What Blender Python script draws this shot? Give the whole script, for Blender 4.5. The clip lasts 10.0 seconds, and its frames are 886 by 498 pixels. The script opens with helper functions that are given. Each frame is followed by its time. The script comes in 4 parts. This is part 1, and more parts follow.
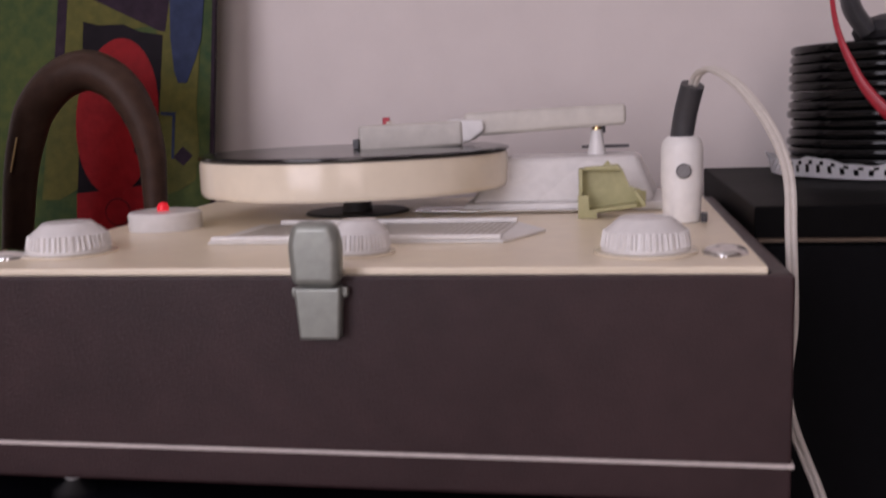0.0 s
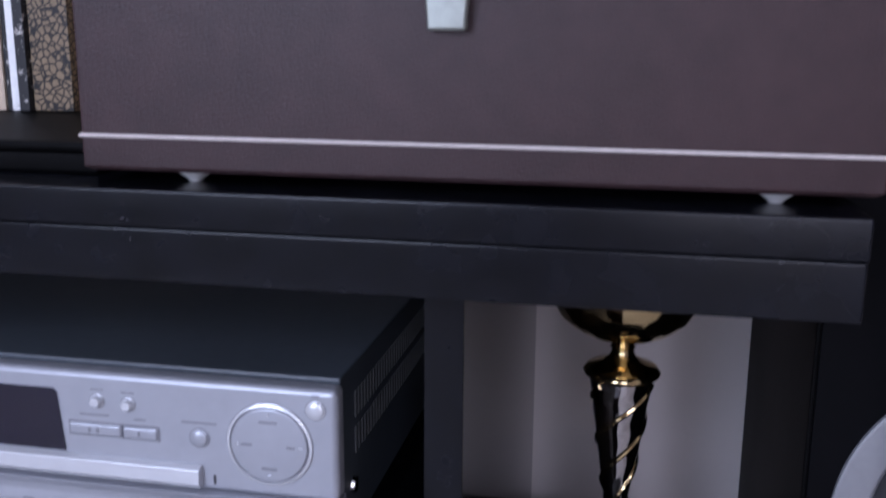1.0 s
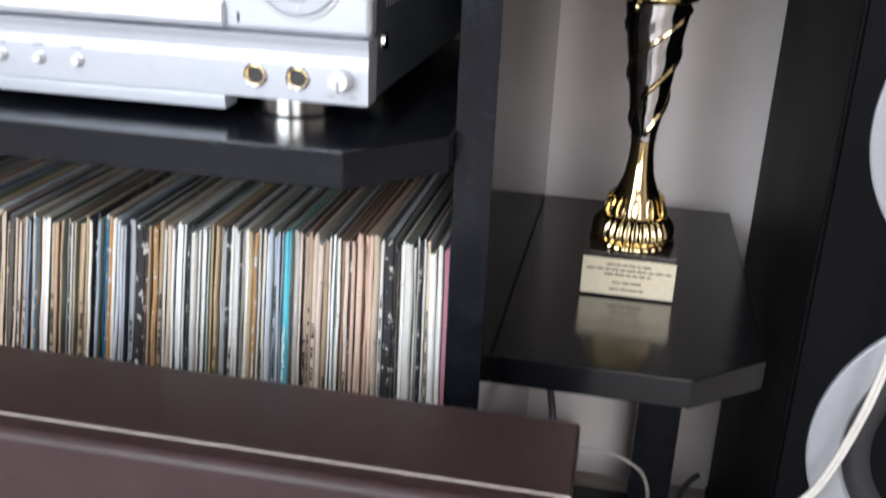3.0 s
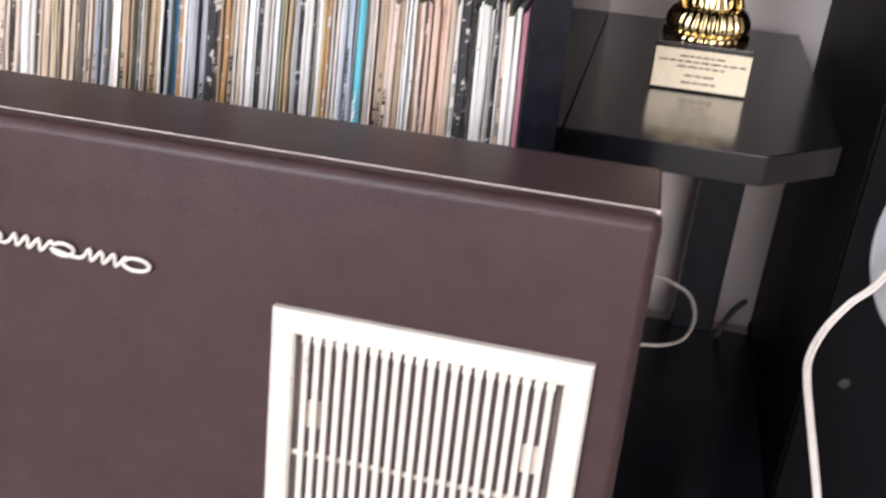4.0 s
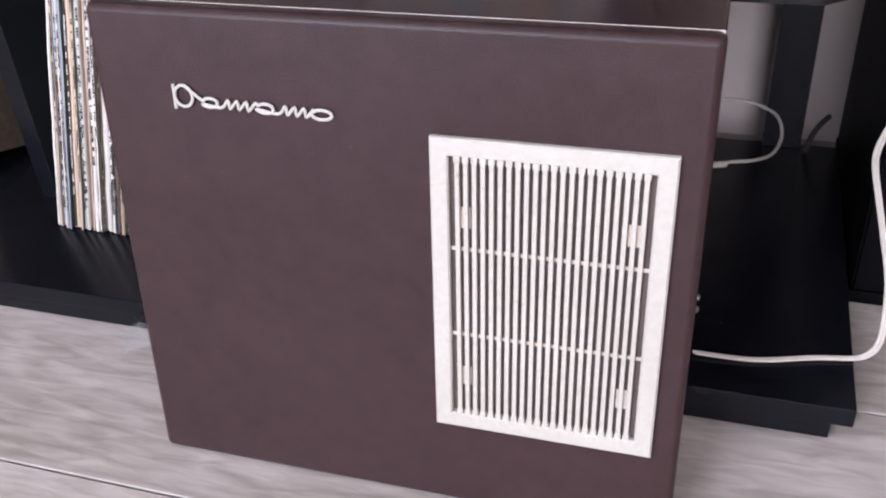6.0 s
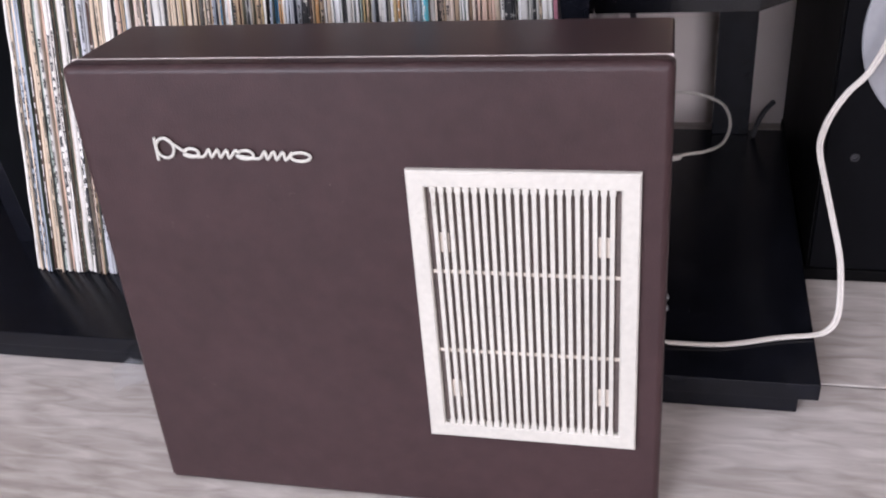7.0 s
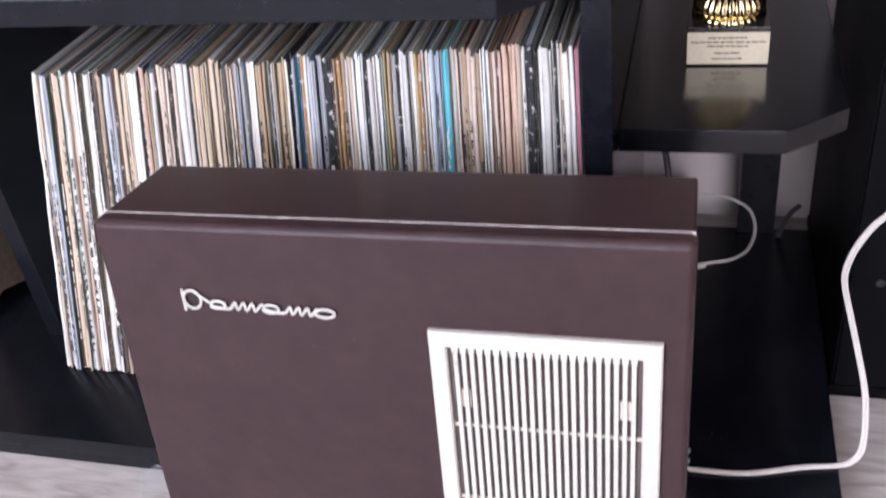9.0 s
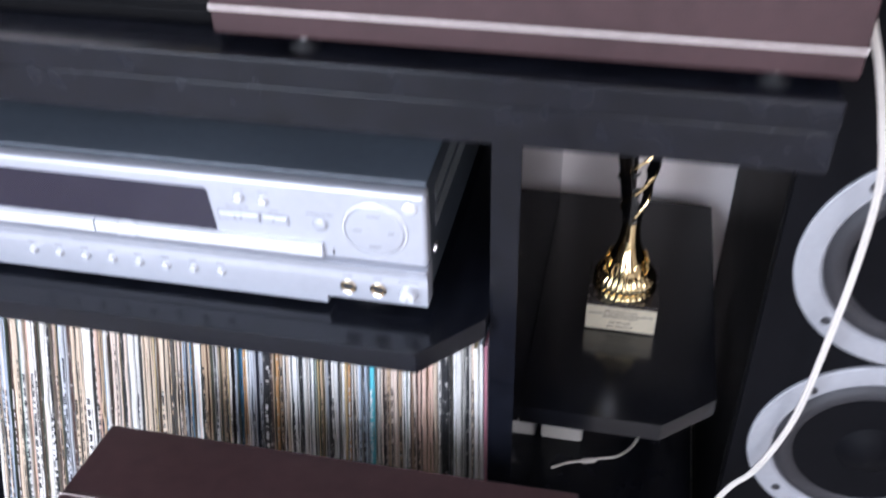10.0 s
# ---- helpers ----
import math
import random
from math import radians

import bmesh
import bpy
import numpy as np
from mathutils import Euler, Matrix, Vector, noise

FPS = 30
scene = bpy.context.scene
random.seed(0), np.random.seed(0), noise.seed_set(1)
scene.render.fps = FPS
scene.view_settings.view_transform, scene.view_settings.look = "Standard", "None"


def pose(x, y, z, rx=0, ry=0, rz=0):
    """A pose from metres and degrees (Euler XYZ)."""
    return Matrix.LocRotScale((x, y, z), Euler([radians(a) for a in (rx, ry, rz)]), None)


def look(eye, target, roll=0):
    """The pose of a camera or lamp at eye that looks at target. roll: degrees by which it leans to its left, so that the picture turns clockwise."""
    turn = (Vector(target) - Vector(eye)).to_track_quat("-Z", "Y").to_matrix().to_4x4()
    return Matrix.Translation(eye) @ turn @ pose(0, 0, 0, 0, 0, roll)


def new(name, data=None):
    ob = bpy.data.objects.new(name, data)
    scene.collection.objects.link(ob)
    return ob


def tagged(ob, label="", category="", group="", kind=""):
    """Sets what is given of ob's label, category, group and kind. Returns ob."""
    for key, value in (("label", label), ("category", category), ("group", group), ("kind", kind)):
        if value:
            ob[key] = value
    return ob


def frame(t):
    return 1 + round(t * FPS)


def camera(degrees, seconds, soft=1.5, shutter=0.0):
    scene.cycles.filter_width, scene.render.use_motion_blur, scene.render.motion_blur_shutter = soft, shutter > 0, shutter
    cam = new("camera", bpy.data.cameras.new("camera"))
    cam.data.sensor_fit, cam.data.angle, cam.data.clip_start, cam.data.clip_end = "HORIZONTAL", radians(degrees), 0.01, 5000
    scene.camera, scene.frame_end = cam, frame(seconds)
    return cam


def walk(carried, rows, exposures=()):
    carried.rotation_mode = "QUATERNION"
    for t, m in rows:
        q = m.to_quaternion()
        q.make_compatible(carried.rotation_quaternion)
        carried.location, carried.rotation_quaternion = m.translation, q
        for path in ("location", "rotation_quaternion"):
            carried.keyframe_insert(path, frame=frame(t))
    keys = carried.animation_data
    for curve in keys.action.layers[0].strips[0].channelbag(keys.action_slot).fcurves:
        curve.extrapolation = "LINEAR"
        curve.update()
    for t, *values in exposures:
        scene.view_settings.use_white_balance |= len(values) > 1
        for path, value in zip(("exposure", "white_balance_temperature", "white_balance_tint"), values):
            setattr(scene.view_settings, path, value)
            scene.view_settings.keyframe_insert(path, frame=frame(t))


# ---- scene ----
import collections
cam = camera(49.74, 10.0, soft=2.0, shutter=0.4)
PATH = [
    (0, (0.1590, -0.3469, 0.7567), (-0.1938, 1.5993, 0.4605), -1.95),
    (0.2, (0.1551, -0.3567, 0.7429), (-0.2077, 1.5841, 0.4238), -1.75),
    (0.5, (0.1440, -0.3724, 0.7122), (-0.2460, 1.5557, 0.3514), -0.90),
    (1, (0.1262, -0.3920, 0.6709), (-0.2587, 1.5207, 0.2311), 0.36),
    (1.5, (0.1141, -0.3991, 0.6344), (-0.2602, 1.5076, 0.1604), 0.70),
    (2, (0.1121, -0.4090, 0.6019), (-0.2396, 1.4835, 0.0588), 0.54),
    (2.5, (0.1090, -0.4094, 0.5654), (-0.2222, 1.4562, -0.0747), 1.73),
    (2.7, (0.1125, -0.4068, 0.5506), (-0.2326, 1.4452, -0.1211), 1.84),
    (3.8, (0.0986, -0.4371, 0.4593), (-0.2119, 1.3394, -0.4055), 5.48),
    (4, (0.0946, -0.4420, 0.4530), (-0.2634, 1.3059, -0.4508), 4.62),
    (4.5, (0.0910, -0.4594, 0.4425), (-0.3374, 1.2400, -0.5211), 1.57),
    (5, (0.1011, -0.4965, 0.4325), (-0.3511, 1.1653, -0.5843), 0.69),
    (5.5, (0.1037, -0.5464, 0.4576), (-0.4199, 1.0617, -0.6099), -0.31),
    (5.7, (0.1112, -0.5500, 0.4743), (-0.4473, 1.0142, -0.6398), -2.85),
    (6.8, (0.1087, -0.5725, 0.5175), (-0.3505, 0.9934, -0.6388), -6.60),
    (7, (0.1054, -0.5702, 0.5275), (-0.3424, 0.9908, -0.6398), -7.24),
    (7.5, (0.1046, -0.5727, 0.5392), (-0.3616, 1.0018, -0.6026), -8.03),
    (8, (0.1072, -0.5683, 0.5462), (-0.3672, 1.0048, -0.5941), -8.22),
    (8.5, (0.1105, -0.5495, 0.5610), (-0.3776, 1.0299, -0.5648), -7.88),
    (9, (0.1049, -0.5250, 0.5978), (-0.3965, 1.0409, -0.5409), -7.70),
    (9.5, (0.1029, -0.4845, 0.6798), (-0.3501, 1.0775, -0.4842), -4.77),
    (9.8, (0.0994, -0.4604, 0.7545), (-0.2621, 1.1160, -0.4222), -2.19),
    (10, (0.1104, -0.4577, 0.8336), (-0.2339, 1.0901, -0.3853), -1.40),
]
EXPOSURES = [(0.0, -0.98, 7000, 32), (0.5, -0.90, 6300, 28), (1.0, -0.38, 5600, 25), (1.5, 0.1, 5550, 19), (2.0, 0.35, 5750, 11), (2.7, 0.72, 6300, 9), (4.0, 0.9, 6900, 19), (4.5, 0.75, 6400, 18), (5.5, 0.65, 6400, 22), (7.5, 0.6, 6500, 22), (9.0, 0.85, 6300, 22), (10.0, 0.98, 6000, 16)]
walk(cam, [(t, look(eye, target, roll)) for t, eye, target, roll in PATH], EXPOSURES)


# ---- daylight ----
world = bpy.data.worlds.new("daylight")
scene.world = world
world.use_nodes = True
sky = world.node_tree.nodes.new("ShaderNodeTexSky")
sky.sky_type, sky.sun_disc = "NISHITA", False
sky.sun_elevation, sky.sun_rotation = radians(38), radians(150)
world.node_tree.links.new(sky.outputs[0], world.node_tree.nodes["Background"].inputs[0])
world.node_tree.nodes["Background"].inputs[1].default_value = 0.12
sun = new("sun", bpy.data.lights.new("sun", "SUN"))
sun.data.energy, sun.data.angle, sun.data.color = 2.0, radians(0.6), (1.0, 0.95, 0.88)
sun.matrix_world = look((2.0, 2.0, 6.0), (0, -1.0, 0))


def window_lamp(name, place, target, width, height, power, colour):
    ob = new(name, bpy.data.lights.new(name, "AREA"))
    ob.data.shape, ob.data.size, ob.data.size_y = "RECTANGLE", width, height
    ob.data.energy, ob.data.color = power, colour
    ob.matrix_world = look(place, target)


window_lamp("window_daylight", (-1.05, -2.42, 1.42), (-1.00, 0, 1.25), 1.3, 1.9, 67, (0.83, 0.915, 1.0))
window_lamp("door_daylight", (0.55, -2.42, 1.15), (0.55, 0, 1.0), 0.75, 1.8, 18, (0.92, 0.93, 0.97))


# ---- materials ----
def mat(name, colour, rough=0.5, metal=0.0, vary=0.15, scale=40.0, bump=0.0, bump_scale=300.0, coat=0.0, spec=0.5, second=None, per_object=0.0):
    """A surface with colour varied at two scales, worn gloss and fine relief."""
    m = bpy.data.materials.new(name)
    m.use_nodes = True
    n, l = m.node_tree.nodes, m.node_tree.links
    b = n["Principled BSDF"]
    b.inputs["Metallic"].default_value = metal
    b.inputs["Coat Weight"].default_value = coat
    b.inputs["Specular IOR Level"].default_value = spec
    co = n.new("ShaderNodeTexCoord")
    big = n.new("ShaderNodeTexNoise")
    big.inputs["Scale"].default_value, big.inputs["Detail"].default_value = scale * 0.2, 3
    fine = n.new("ShaderNodeTexNoise")
    fine.inputs["Scale"].default_value, fine.inputs["Detail"].default_value = scale * 4, 5
    both = n.new("ShaderNodeMath")
    both.operation = "ADD"
    for t in (big, fine):
        l.new(co.outputs["Object"], t.inputs["Vector"])
    l.new(big.outputs["Fac"], both.inputs[0])
    l.new(fine.outputs["Fac"], both.inputs[1])
    ramp = n.new("ShaderNodeMapRange")
    ramp.inputs["From Min"].default_value, ramp.inputs["From Max"].default_value = 0.65, 1.35
    l.new(both.outputs[0], ramp.inputs["Value"])
    mix = n.new("ShaderNodeMix")
    mix.data_type = "RGBA"
    dark = second or tuple(c * (1 - vary) for c in colour)
    lite = colour if second else tuple(min(1, c * (1 + vary)) for c in colour)
    mix.inputs["A"].default_value, mix.inputs["B"].default_value = (*dark, 1), (*lite, 1)
    l.new(ramp.outputs[0], mix.inputs["Factor"])
    out = mix.outputs["Result"]
    if per_object:
        info, hue = n.new("ShaderNodeObjectInfo"), n.new("ShaderNodeHueSaturation")
        span = n.new("ShaderNodeMapRange")
        span.inputs["To Min"].default_value, span.inputs["To Max"].default_value = 1 - per_object, 1 + per_object
        l.new(info.outputs["Random"], span.inputs["Value"])
        l.new(span.outputs[0], hue.inputs["Value"])
        l.new(out, hue.inputs["Color"])
        out = hue.outputs[0]
    l.new(out, b.inputs["Base Color"])
    gloss = n.new("ShaderNodeMapRange")
    gloss.inputs["To Min"].default_value, gloss.inputs["To Max"].default_value = max(0.02, rough * 0.8), min(1, rough * 1.25)
    l.new(big.outputs["Fac"], gloss.inputs["Value"])
    l.new(gloss.outputs[0], b.inputs["Roughness"])
    if bump:
        grain, relief = n.new("ShaderNodeTexNoise"), n.new("ShaderNodeBump")
        grain.inputs["Scale"].default_value, grain.inputs["Detail"].default_value = bump_scale, 4
        relief.inputs["Strength"].default_value, relief.inputs["Distance"].default_value = bump, 0.001
        l.new(co.outputs["Object"], grain.inputs["Vector"])
        l.new(grain.outputs["Fac"], relief.inputs["Height"])
        l.new(relief.outputs[0], b.inputs["Normal"])
    return m


LEATHER = mat("brown_leatherette", (0.0385, 0.0202, 0.0213), 0.37, vary=0.25, scale=18, bump=0.24, bump_scale=900, spec=0.26)
BLACKWOOD = mat("black_brown_laminate", (0.0052, 0.0057, 0.0085), 0.22, vary=0.55, scale=14, bump=0.07, bump_scale=160, spec=0.24)
STRIPE = mat("white_piping", (0.58, 0.51, 0.48), 0.45, vary=0.12, scale=60)
CREAM = mat("cream_enamel", (0.92, 0.80, 0.61), 0.30, vary=0.05, scale=25, bump=0.1)
CREAM_GLOSS = mat("cream_gloss_metal", (0.88, 0.78, 0.62), 0.13, vary=0.05, scale=25)
GREYPLASTIC = mat("grey_plastic", (0.80, 0.785, 0.77), 0.26, vary=0.07, scale=50, bump=0.03)
ARMPLASTIC = mat("beige_grey_plastic", (0.62, 0.59, 0.54), 0.34, vary=0.1, scale=40)
WHITEPLASTIC = mat("white_plastic", (0.86, 0.845, 0.82), 0.38, vary=0.07, scale=60)
SLATPLASTIC = mat("yellowed_plastic", (0.56, 0.49, 0.42), 0.45, vary=0.1, scale=60)
VINYL = mat("black_vinyl", (0.010, 0.009, 0.010), 0.16, vary=0.3, scale=60, spec=0.5)
PANELGLOSS = mat("black_gloss_panel", (0.006, 0.006, 0.008), 0.10, vary=0.35, scale=14, spec=0.5)
GLOSSWOOD = mat("black_lacquered_board", (0.0042, 0.0043, 0.0055), 0.17, vary=0.35, scale=14, bump=0.02, bump_scale=160, spec=0.40)
LATCHMETAL = mat("nickel_latch", (0.27, 0.285, 0.255), 0.33, metal=0.45, vary=0.15, scale=60)
RUBBER = mat("black_rubber", (0.018, 0.017, 0.02), 0.6, vary=0.3, scale=80, bump=0.2)
DARKCLOTH = mat("dark_speaker_cloth", (0.095, 0.072, 0.065), 0.9, vary=0.4, scale=220, bump=0.6, bump_scale=1500)
DARKPLASTIC = mat("dark_grey_plastic", (0.05, 0.05, 0.055), 0.4, vary=0.2, scale=60)
CHROME = mat("chrome", (0.75, 0.74, 0.72), 0.16, metal=1.0, vary=0.08, scale=60)
GOLD = mat("gold_plate", (0.74, 0.58, 0.31), 0.10, metal=1.0, vary=0.06, scale=50)
SILVERDARK = mat("polished_silver", (0.60, 0.58, 0.58), 0.07, metal=1.0, vary=0.05, scale=50)
MARBLE = mat("black_marble", (0.02, 0.016, 0.015), 0.18, vary=0.6, scale=60)
BRASSPLATE = mat("brushed_gold_plate", (0.66, 0.58, 0.43), 0.33, metal=0.6, vary=0.1, scale=80)
INK = mat("brown_ink", (0.10, 0.07, 0.05), 0.6, vary=0.2)
SILVERPAINT = mat("silver_paint", (0.40, 0.41, 0.45), 0.32, metal=0.35, vary=0.04, scale=40)
SILVERLITE = mat("bright_silver", (0.66, 0.67, 0.70), 0.25, metal=0.4, vary=0.03, scale=40)
DVDBLACK = mat("black_painted_steel", (0.066, 0.078, 0.094), 0.34, vary=0.15, scale=40, bump=0.08, bump_scale=1200, spec=0.6)
SLITGREY = mat("slit_grey", (0.07, 0.075, 0.08), 0.5, vary=0.1)
DISPLAY = mat("display_glass", (0.012, 0.010, 0.022), 0.12, vary=0.1, scale=30)
GREYINK = mat("grey_print", (0.23, 0.23, 0.25), 0.5, vary=0.1)
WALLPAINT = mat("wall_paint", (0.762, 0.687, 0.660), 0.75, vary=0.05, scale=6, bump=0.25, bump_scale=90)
# for the unseen walls: darkened to hold back bounced light and reflections
ROOMPAINT = mat("bounce_cutting_wall_paint", (0.40, 0.35, 0.32), 0.8, vary=0.06, scale=6, bump=0.25, bump_scale=90)
CEILPAINT = mat("ceiling_paint", (0.88, 0.87, 0.85), 0.85, vary=0.03, scale=6)
SPEAKERBLACK = mat("black_ash_vinyl", (0.0035, 0.0033, 0.0036), 0.5, vary=0.3, scale=30, bump=0.15, bump_scale=300, spec=0.05)
BRONZE = mat("dark_bronze", (0.10, 0.065, 0.04), 0.5, vary=0.1)
RINGGREY = mat("grey_ring_paint", (0.27, 0.27, 0.285), 0.40, vary=0.08, scale=40, bump=0.1)
CONE = mat("black_cone", (0.004, 0.004, 0.005), 0.5, vary=0.2, scale=60, spec=0.05)
CABLEWHITE = mat("white_cable", (0.60, 0.555, 0.505), 0.45, vary=0.10, scale=60)
OLIVE = mat("olive_plastic", (0.46, 0.44, 0.23), 0.45, vary=0.12, scale=80)
REDGLOSS = mat("red_strap", (0.42, 0.015, 0.03), 0.4, vary=0.15, scale=60)
LACE = mat("white_lace", (0.90, 0.90, 0.92), 0.9, vary=0.03, scale=200, bump=0.2)
BROWNWOOD = mat("brown_leather_arch", (0.056, 0.031, 0.022), 0.42, vary=0.35, scale=25, bump=0.3, bump_scale=400, spec=0.16)
SHINYBLACK = mat("shiny_black_vinyl", (0.003, 0.003, 0.0035), 0.12, vary=0.2, scale=60, spec=0.3)
SCREWGREY = mat("dull_screw_steel", (0.16, 0.16, 0.165), 0.35, metal=0.6, vary=0.2, scale=200)
GRILLEWHITE = mat("grille_white", (0.51, 0.485, 0.435), 0.42, vary=0.10, scale=60)
EMBLEM = mat("emblem_white", (0.47, 0.455, 0.41), 0.35, vary=0.1, scale=80)


def rubbed(m, tone, level, scale):
    """Pale scuffs and dusty specks in clumps on a dark surface."""
    n, l = m.node_tree.nodes, m.node_tree.links
    b = n["Principled BSDF"]
    co, fleck, clump, cut, both, mix = n.new("ShaderNodeTexCoord"), n.new("ShaderNodeTexNoise"), n.new("ShaderNodeTexNoise"), n.new("ShaderNodeMapRange"), n.new("ShaderNodeMath"), n.new("ShaderNodeMix")
    fleck.inputs["Scale"].default_value, fleck.inputs["Detail"].default_value = scale, 5
    clump.inputs["Scale"].default_value, clump.inputs["Detail"].default_value = scale * 0.06, 2
    both.operation = "MULTIPLY"
    cut.inputs["From Min"].default_value, cut.inputs["From Max"].default_value = level, level + 0.06
    cut.inputs["To Max"].default_value = 0.6
    mix.data_type = "RGBA"
    mix.inputs["B"].default_value = (*tone, 1)
    l.new(b.inputs["Base Color"].links[0].from_socket, mix.inputs["A"])
    for t in (fleck, clump):
        l.new(co.outputs["Object"], t.inputs["Vector"])
    l.new(fleck.outputs["Fac"], both.inputs[0])
    l.new(clump.outputs["Fac"], both.inputs[1])
    l.new(both.outputs[0], cut.inputs["Value"])
    l.new(cut.outputs[0], mix.inputs["Factor"])
    l.new(mix.outputs["Result"], b.inputs["Base Color"])


rubbed(BLACKWOOD, (0.08, 0.08, 0.09), 0.45, 420)
rubbed(LEATHER, (0.12, 0.085, 0.08), 0.45, 260)
rubbed(GRILLEWHITE, (0.30, 0.26, 0.22), 0.42, 300)


def led_material():
    m = mat("red_lamp_lens", (0.7, 0.01, 0.02), 0.2)
    b = m.node_tree.nodes["Principled BSDF"]
    b.inputs["Emission Color"].default_value, b.inputs["Emission Strength"].default_value = (1, 0.02, 0.04, 1), 0.7
    return m


def floor_material():
    m = mat("grey_oak_planks", (0.58, 0.54, 0.51), 0.45, vary=0.1, scale=20, bump=0.15, bump_scale=120, second=(0.25, 0.215, 0.19), per_object=0.08)
    n, l = m.node_tree.nodes, m.node_tree.links
    stretch = n.new("ShaderNodeMapping")
    stretch.inputs["Scale"].default_value = (0.28, 1.5, 1.0)
    co = next(x for x in n if x.type == "TEX_COORD")
    l.new(co.outputs["Object"], stretch.inputs["Vector"])
    for x in n:
        if x.type == "TEX_NOISE":
            l.new(stretch.outputs[0], x.inputs["Vector"])
            x.inputs["Distortion"].default_value = 0.6
    return m


def pebble_material():
    """Book cloth printed with pale cells between dark lines."""
    m = mat("cell_print", (0.24, 0.17, 0.10), 0.6, vary=0.2, scale=60)
    n, l = m.node_tree.nodes, m.node_tree.links
    cell, co, line, mix = n.new("ShaderNodeTexVoronoi"), n.new("ShaderNodeTexCoord"), n.new("ShaderNodeMapRange"), n.new("ShaderNodeMix")
    cell.feature = "DISTANCE_TO_EDGE"
    cell.inputs["Scale"].default_value = 230
    line.inputs["From Min"].default_value, line.inputs["From Max"].default_value = 0.06, 0.16
    mix.data_type = "RGBA"
    mix.inputs["A"].default_value = (0.012, 0.01, 0.01, 1)
    b = n["Principled BSDF"]
    l.new(b.inputs["Base Color"].links[0].from_socket, mix.inputs["B"])
    l.new(co.outputs["Object"], cell.inputs["Vector"])
    l.new(cell.outputs["Distance"], line.inputs["Value"])
    l.new(line.outputs[0], mix.inputs["Factor"])
    l.new(mix.outputs["Result"], b.inputs["Base Color"])
    return m


LACE.node_tree.nodes["Principled BSDF"].inputs["Subsurface Weight"].default_value = 0.35
LACE.node_tree.nodes["Principled BSDF"].inputs["Subsurface Radius"].default_value = (0.002, 0.002, 0.002)
LED, FLOORWOOD, CELLS = led_material(), floor_material(), pebble_material()


# ---- building helpers ----
def box(bm, x0, x1, y0, y1, z0, z1, bevel=0.0, seg=2):
    """Adds a box with rounded edges."""
    tmp = bmesh.new()
    bmesh.ops.create_cube(tmp, size=1)
    bmesh.ops.scale(tmp, vec=(x1 - x0, y1 - y0, z1 - z0), verts=tmp.verts)
    if bevel:
        bmesh.ops.bevel(tmp, geom=tmp.edges[:], offset=bevel, segments=seg, profile=0.5, affect="EDGES")
    bmesh.ops.translate(tmp, vec=((x0 + x1) / 2, (y0 + y1) / 2, (z0 + z1) / 2), verts=tmp.verts)
    return merge(bm, tmp)


def merge(bm, tmp, m=None):
    if m is not None:
        bmesh.ops.transform(tmp, matrix=m, verts=tmp.verts)
    data = bpy.data.meshes.new("tmp")
    tmp.to_mesh(data)
    tmp.free()
    bm.from_mesh(data)
    bpy.data.meshes.remove(data)
    return bm


def lathe(bm, profile, segs=48, m=None, closed=True, flute=None):
    """Turns (radius, height) pairs about z. flute(angle, height): a factor on the radius."""
    tmp = bmesh.new()
    rings = []
    for r, z in profile:
        ring = []
        for i in range(segs):
            a = 2 * math.pi * i / segs
            k = r * (flute(a, z) if flute else 1)
            ring.append(tmp.verts.new((k * math.cos(a), k * math.sin(a), z)))
        rings.append(ring)
    for lo, hi in zip(rings, rings[1:]):
        for i in range(segs):
            j = (i + 1) % segs
            tmp.faces.new((lo[i], lo[j], hi[j], hi[i]))
    if closed:
        tmp.faces.new(rings[0][::-1])
        tmp.faces.new(rings[-1])
    return merge(bm, tmp, m)


def prism(bm, outline, z0, z1, bevel=0.0, m=None, seg=2):
    """An upright prism over an outline of (x, y) corners."""
    tmp = bmesh.new()
    lo = [tmp.verts.new((x, y, z0)) for x, y in outline]
    hi = [tmp.verts.new((x, y, z1)) for x, y in outline]
    tmp.faces.new(lo[::-1])
    tmp.faces.new(hi)
    for i in range(len(lo)):
        j = (i + 1) % len(lo)
        tmp.faces.new((lo[i], lo[j], hi[j], hi[i]))
    bmesh.ops.recalc_face_normals(tmp, faces=tmp.faces)
    if bevel:
        bmesh.ops.bevel(tmp, geom=tmp.edges[:], offset=bevel, segments=seg, profile=0.5, affect="EDGES")
    return merge(bm, tmp, m)


def smooth_path(points, steps=8):
    """A Catmull-Rom curve through the points."""
    p = [Vector(points[0])] + [Vector(q) for q in points] + [Vector(points[-1])]
    out = []
    for a, b, c, d in zip(p, p[1:], p[2:], p[3:]):
        for s in range(steps):
            t = s / steps
            out.append(0.5 * ((2 * b) + (c - a) * t + (2 * a - 5 * b + 4 * c - d) * t * t + (3 * b - a - 3 * c + d) * t ** 3))
    return out + [p[-1]]


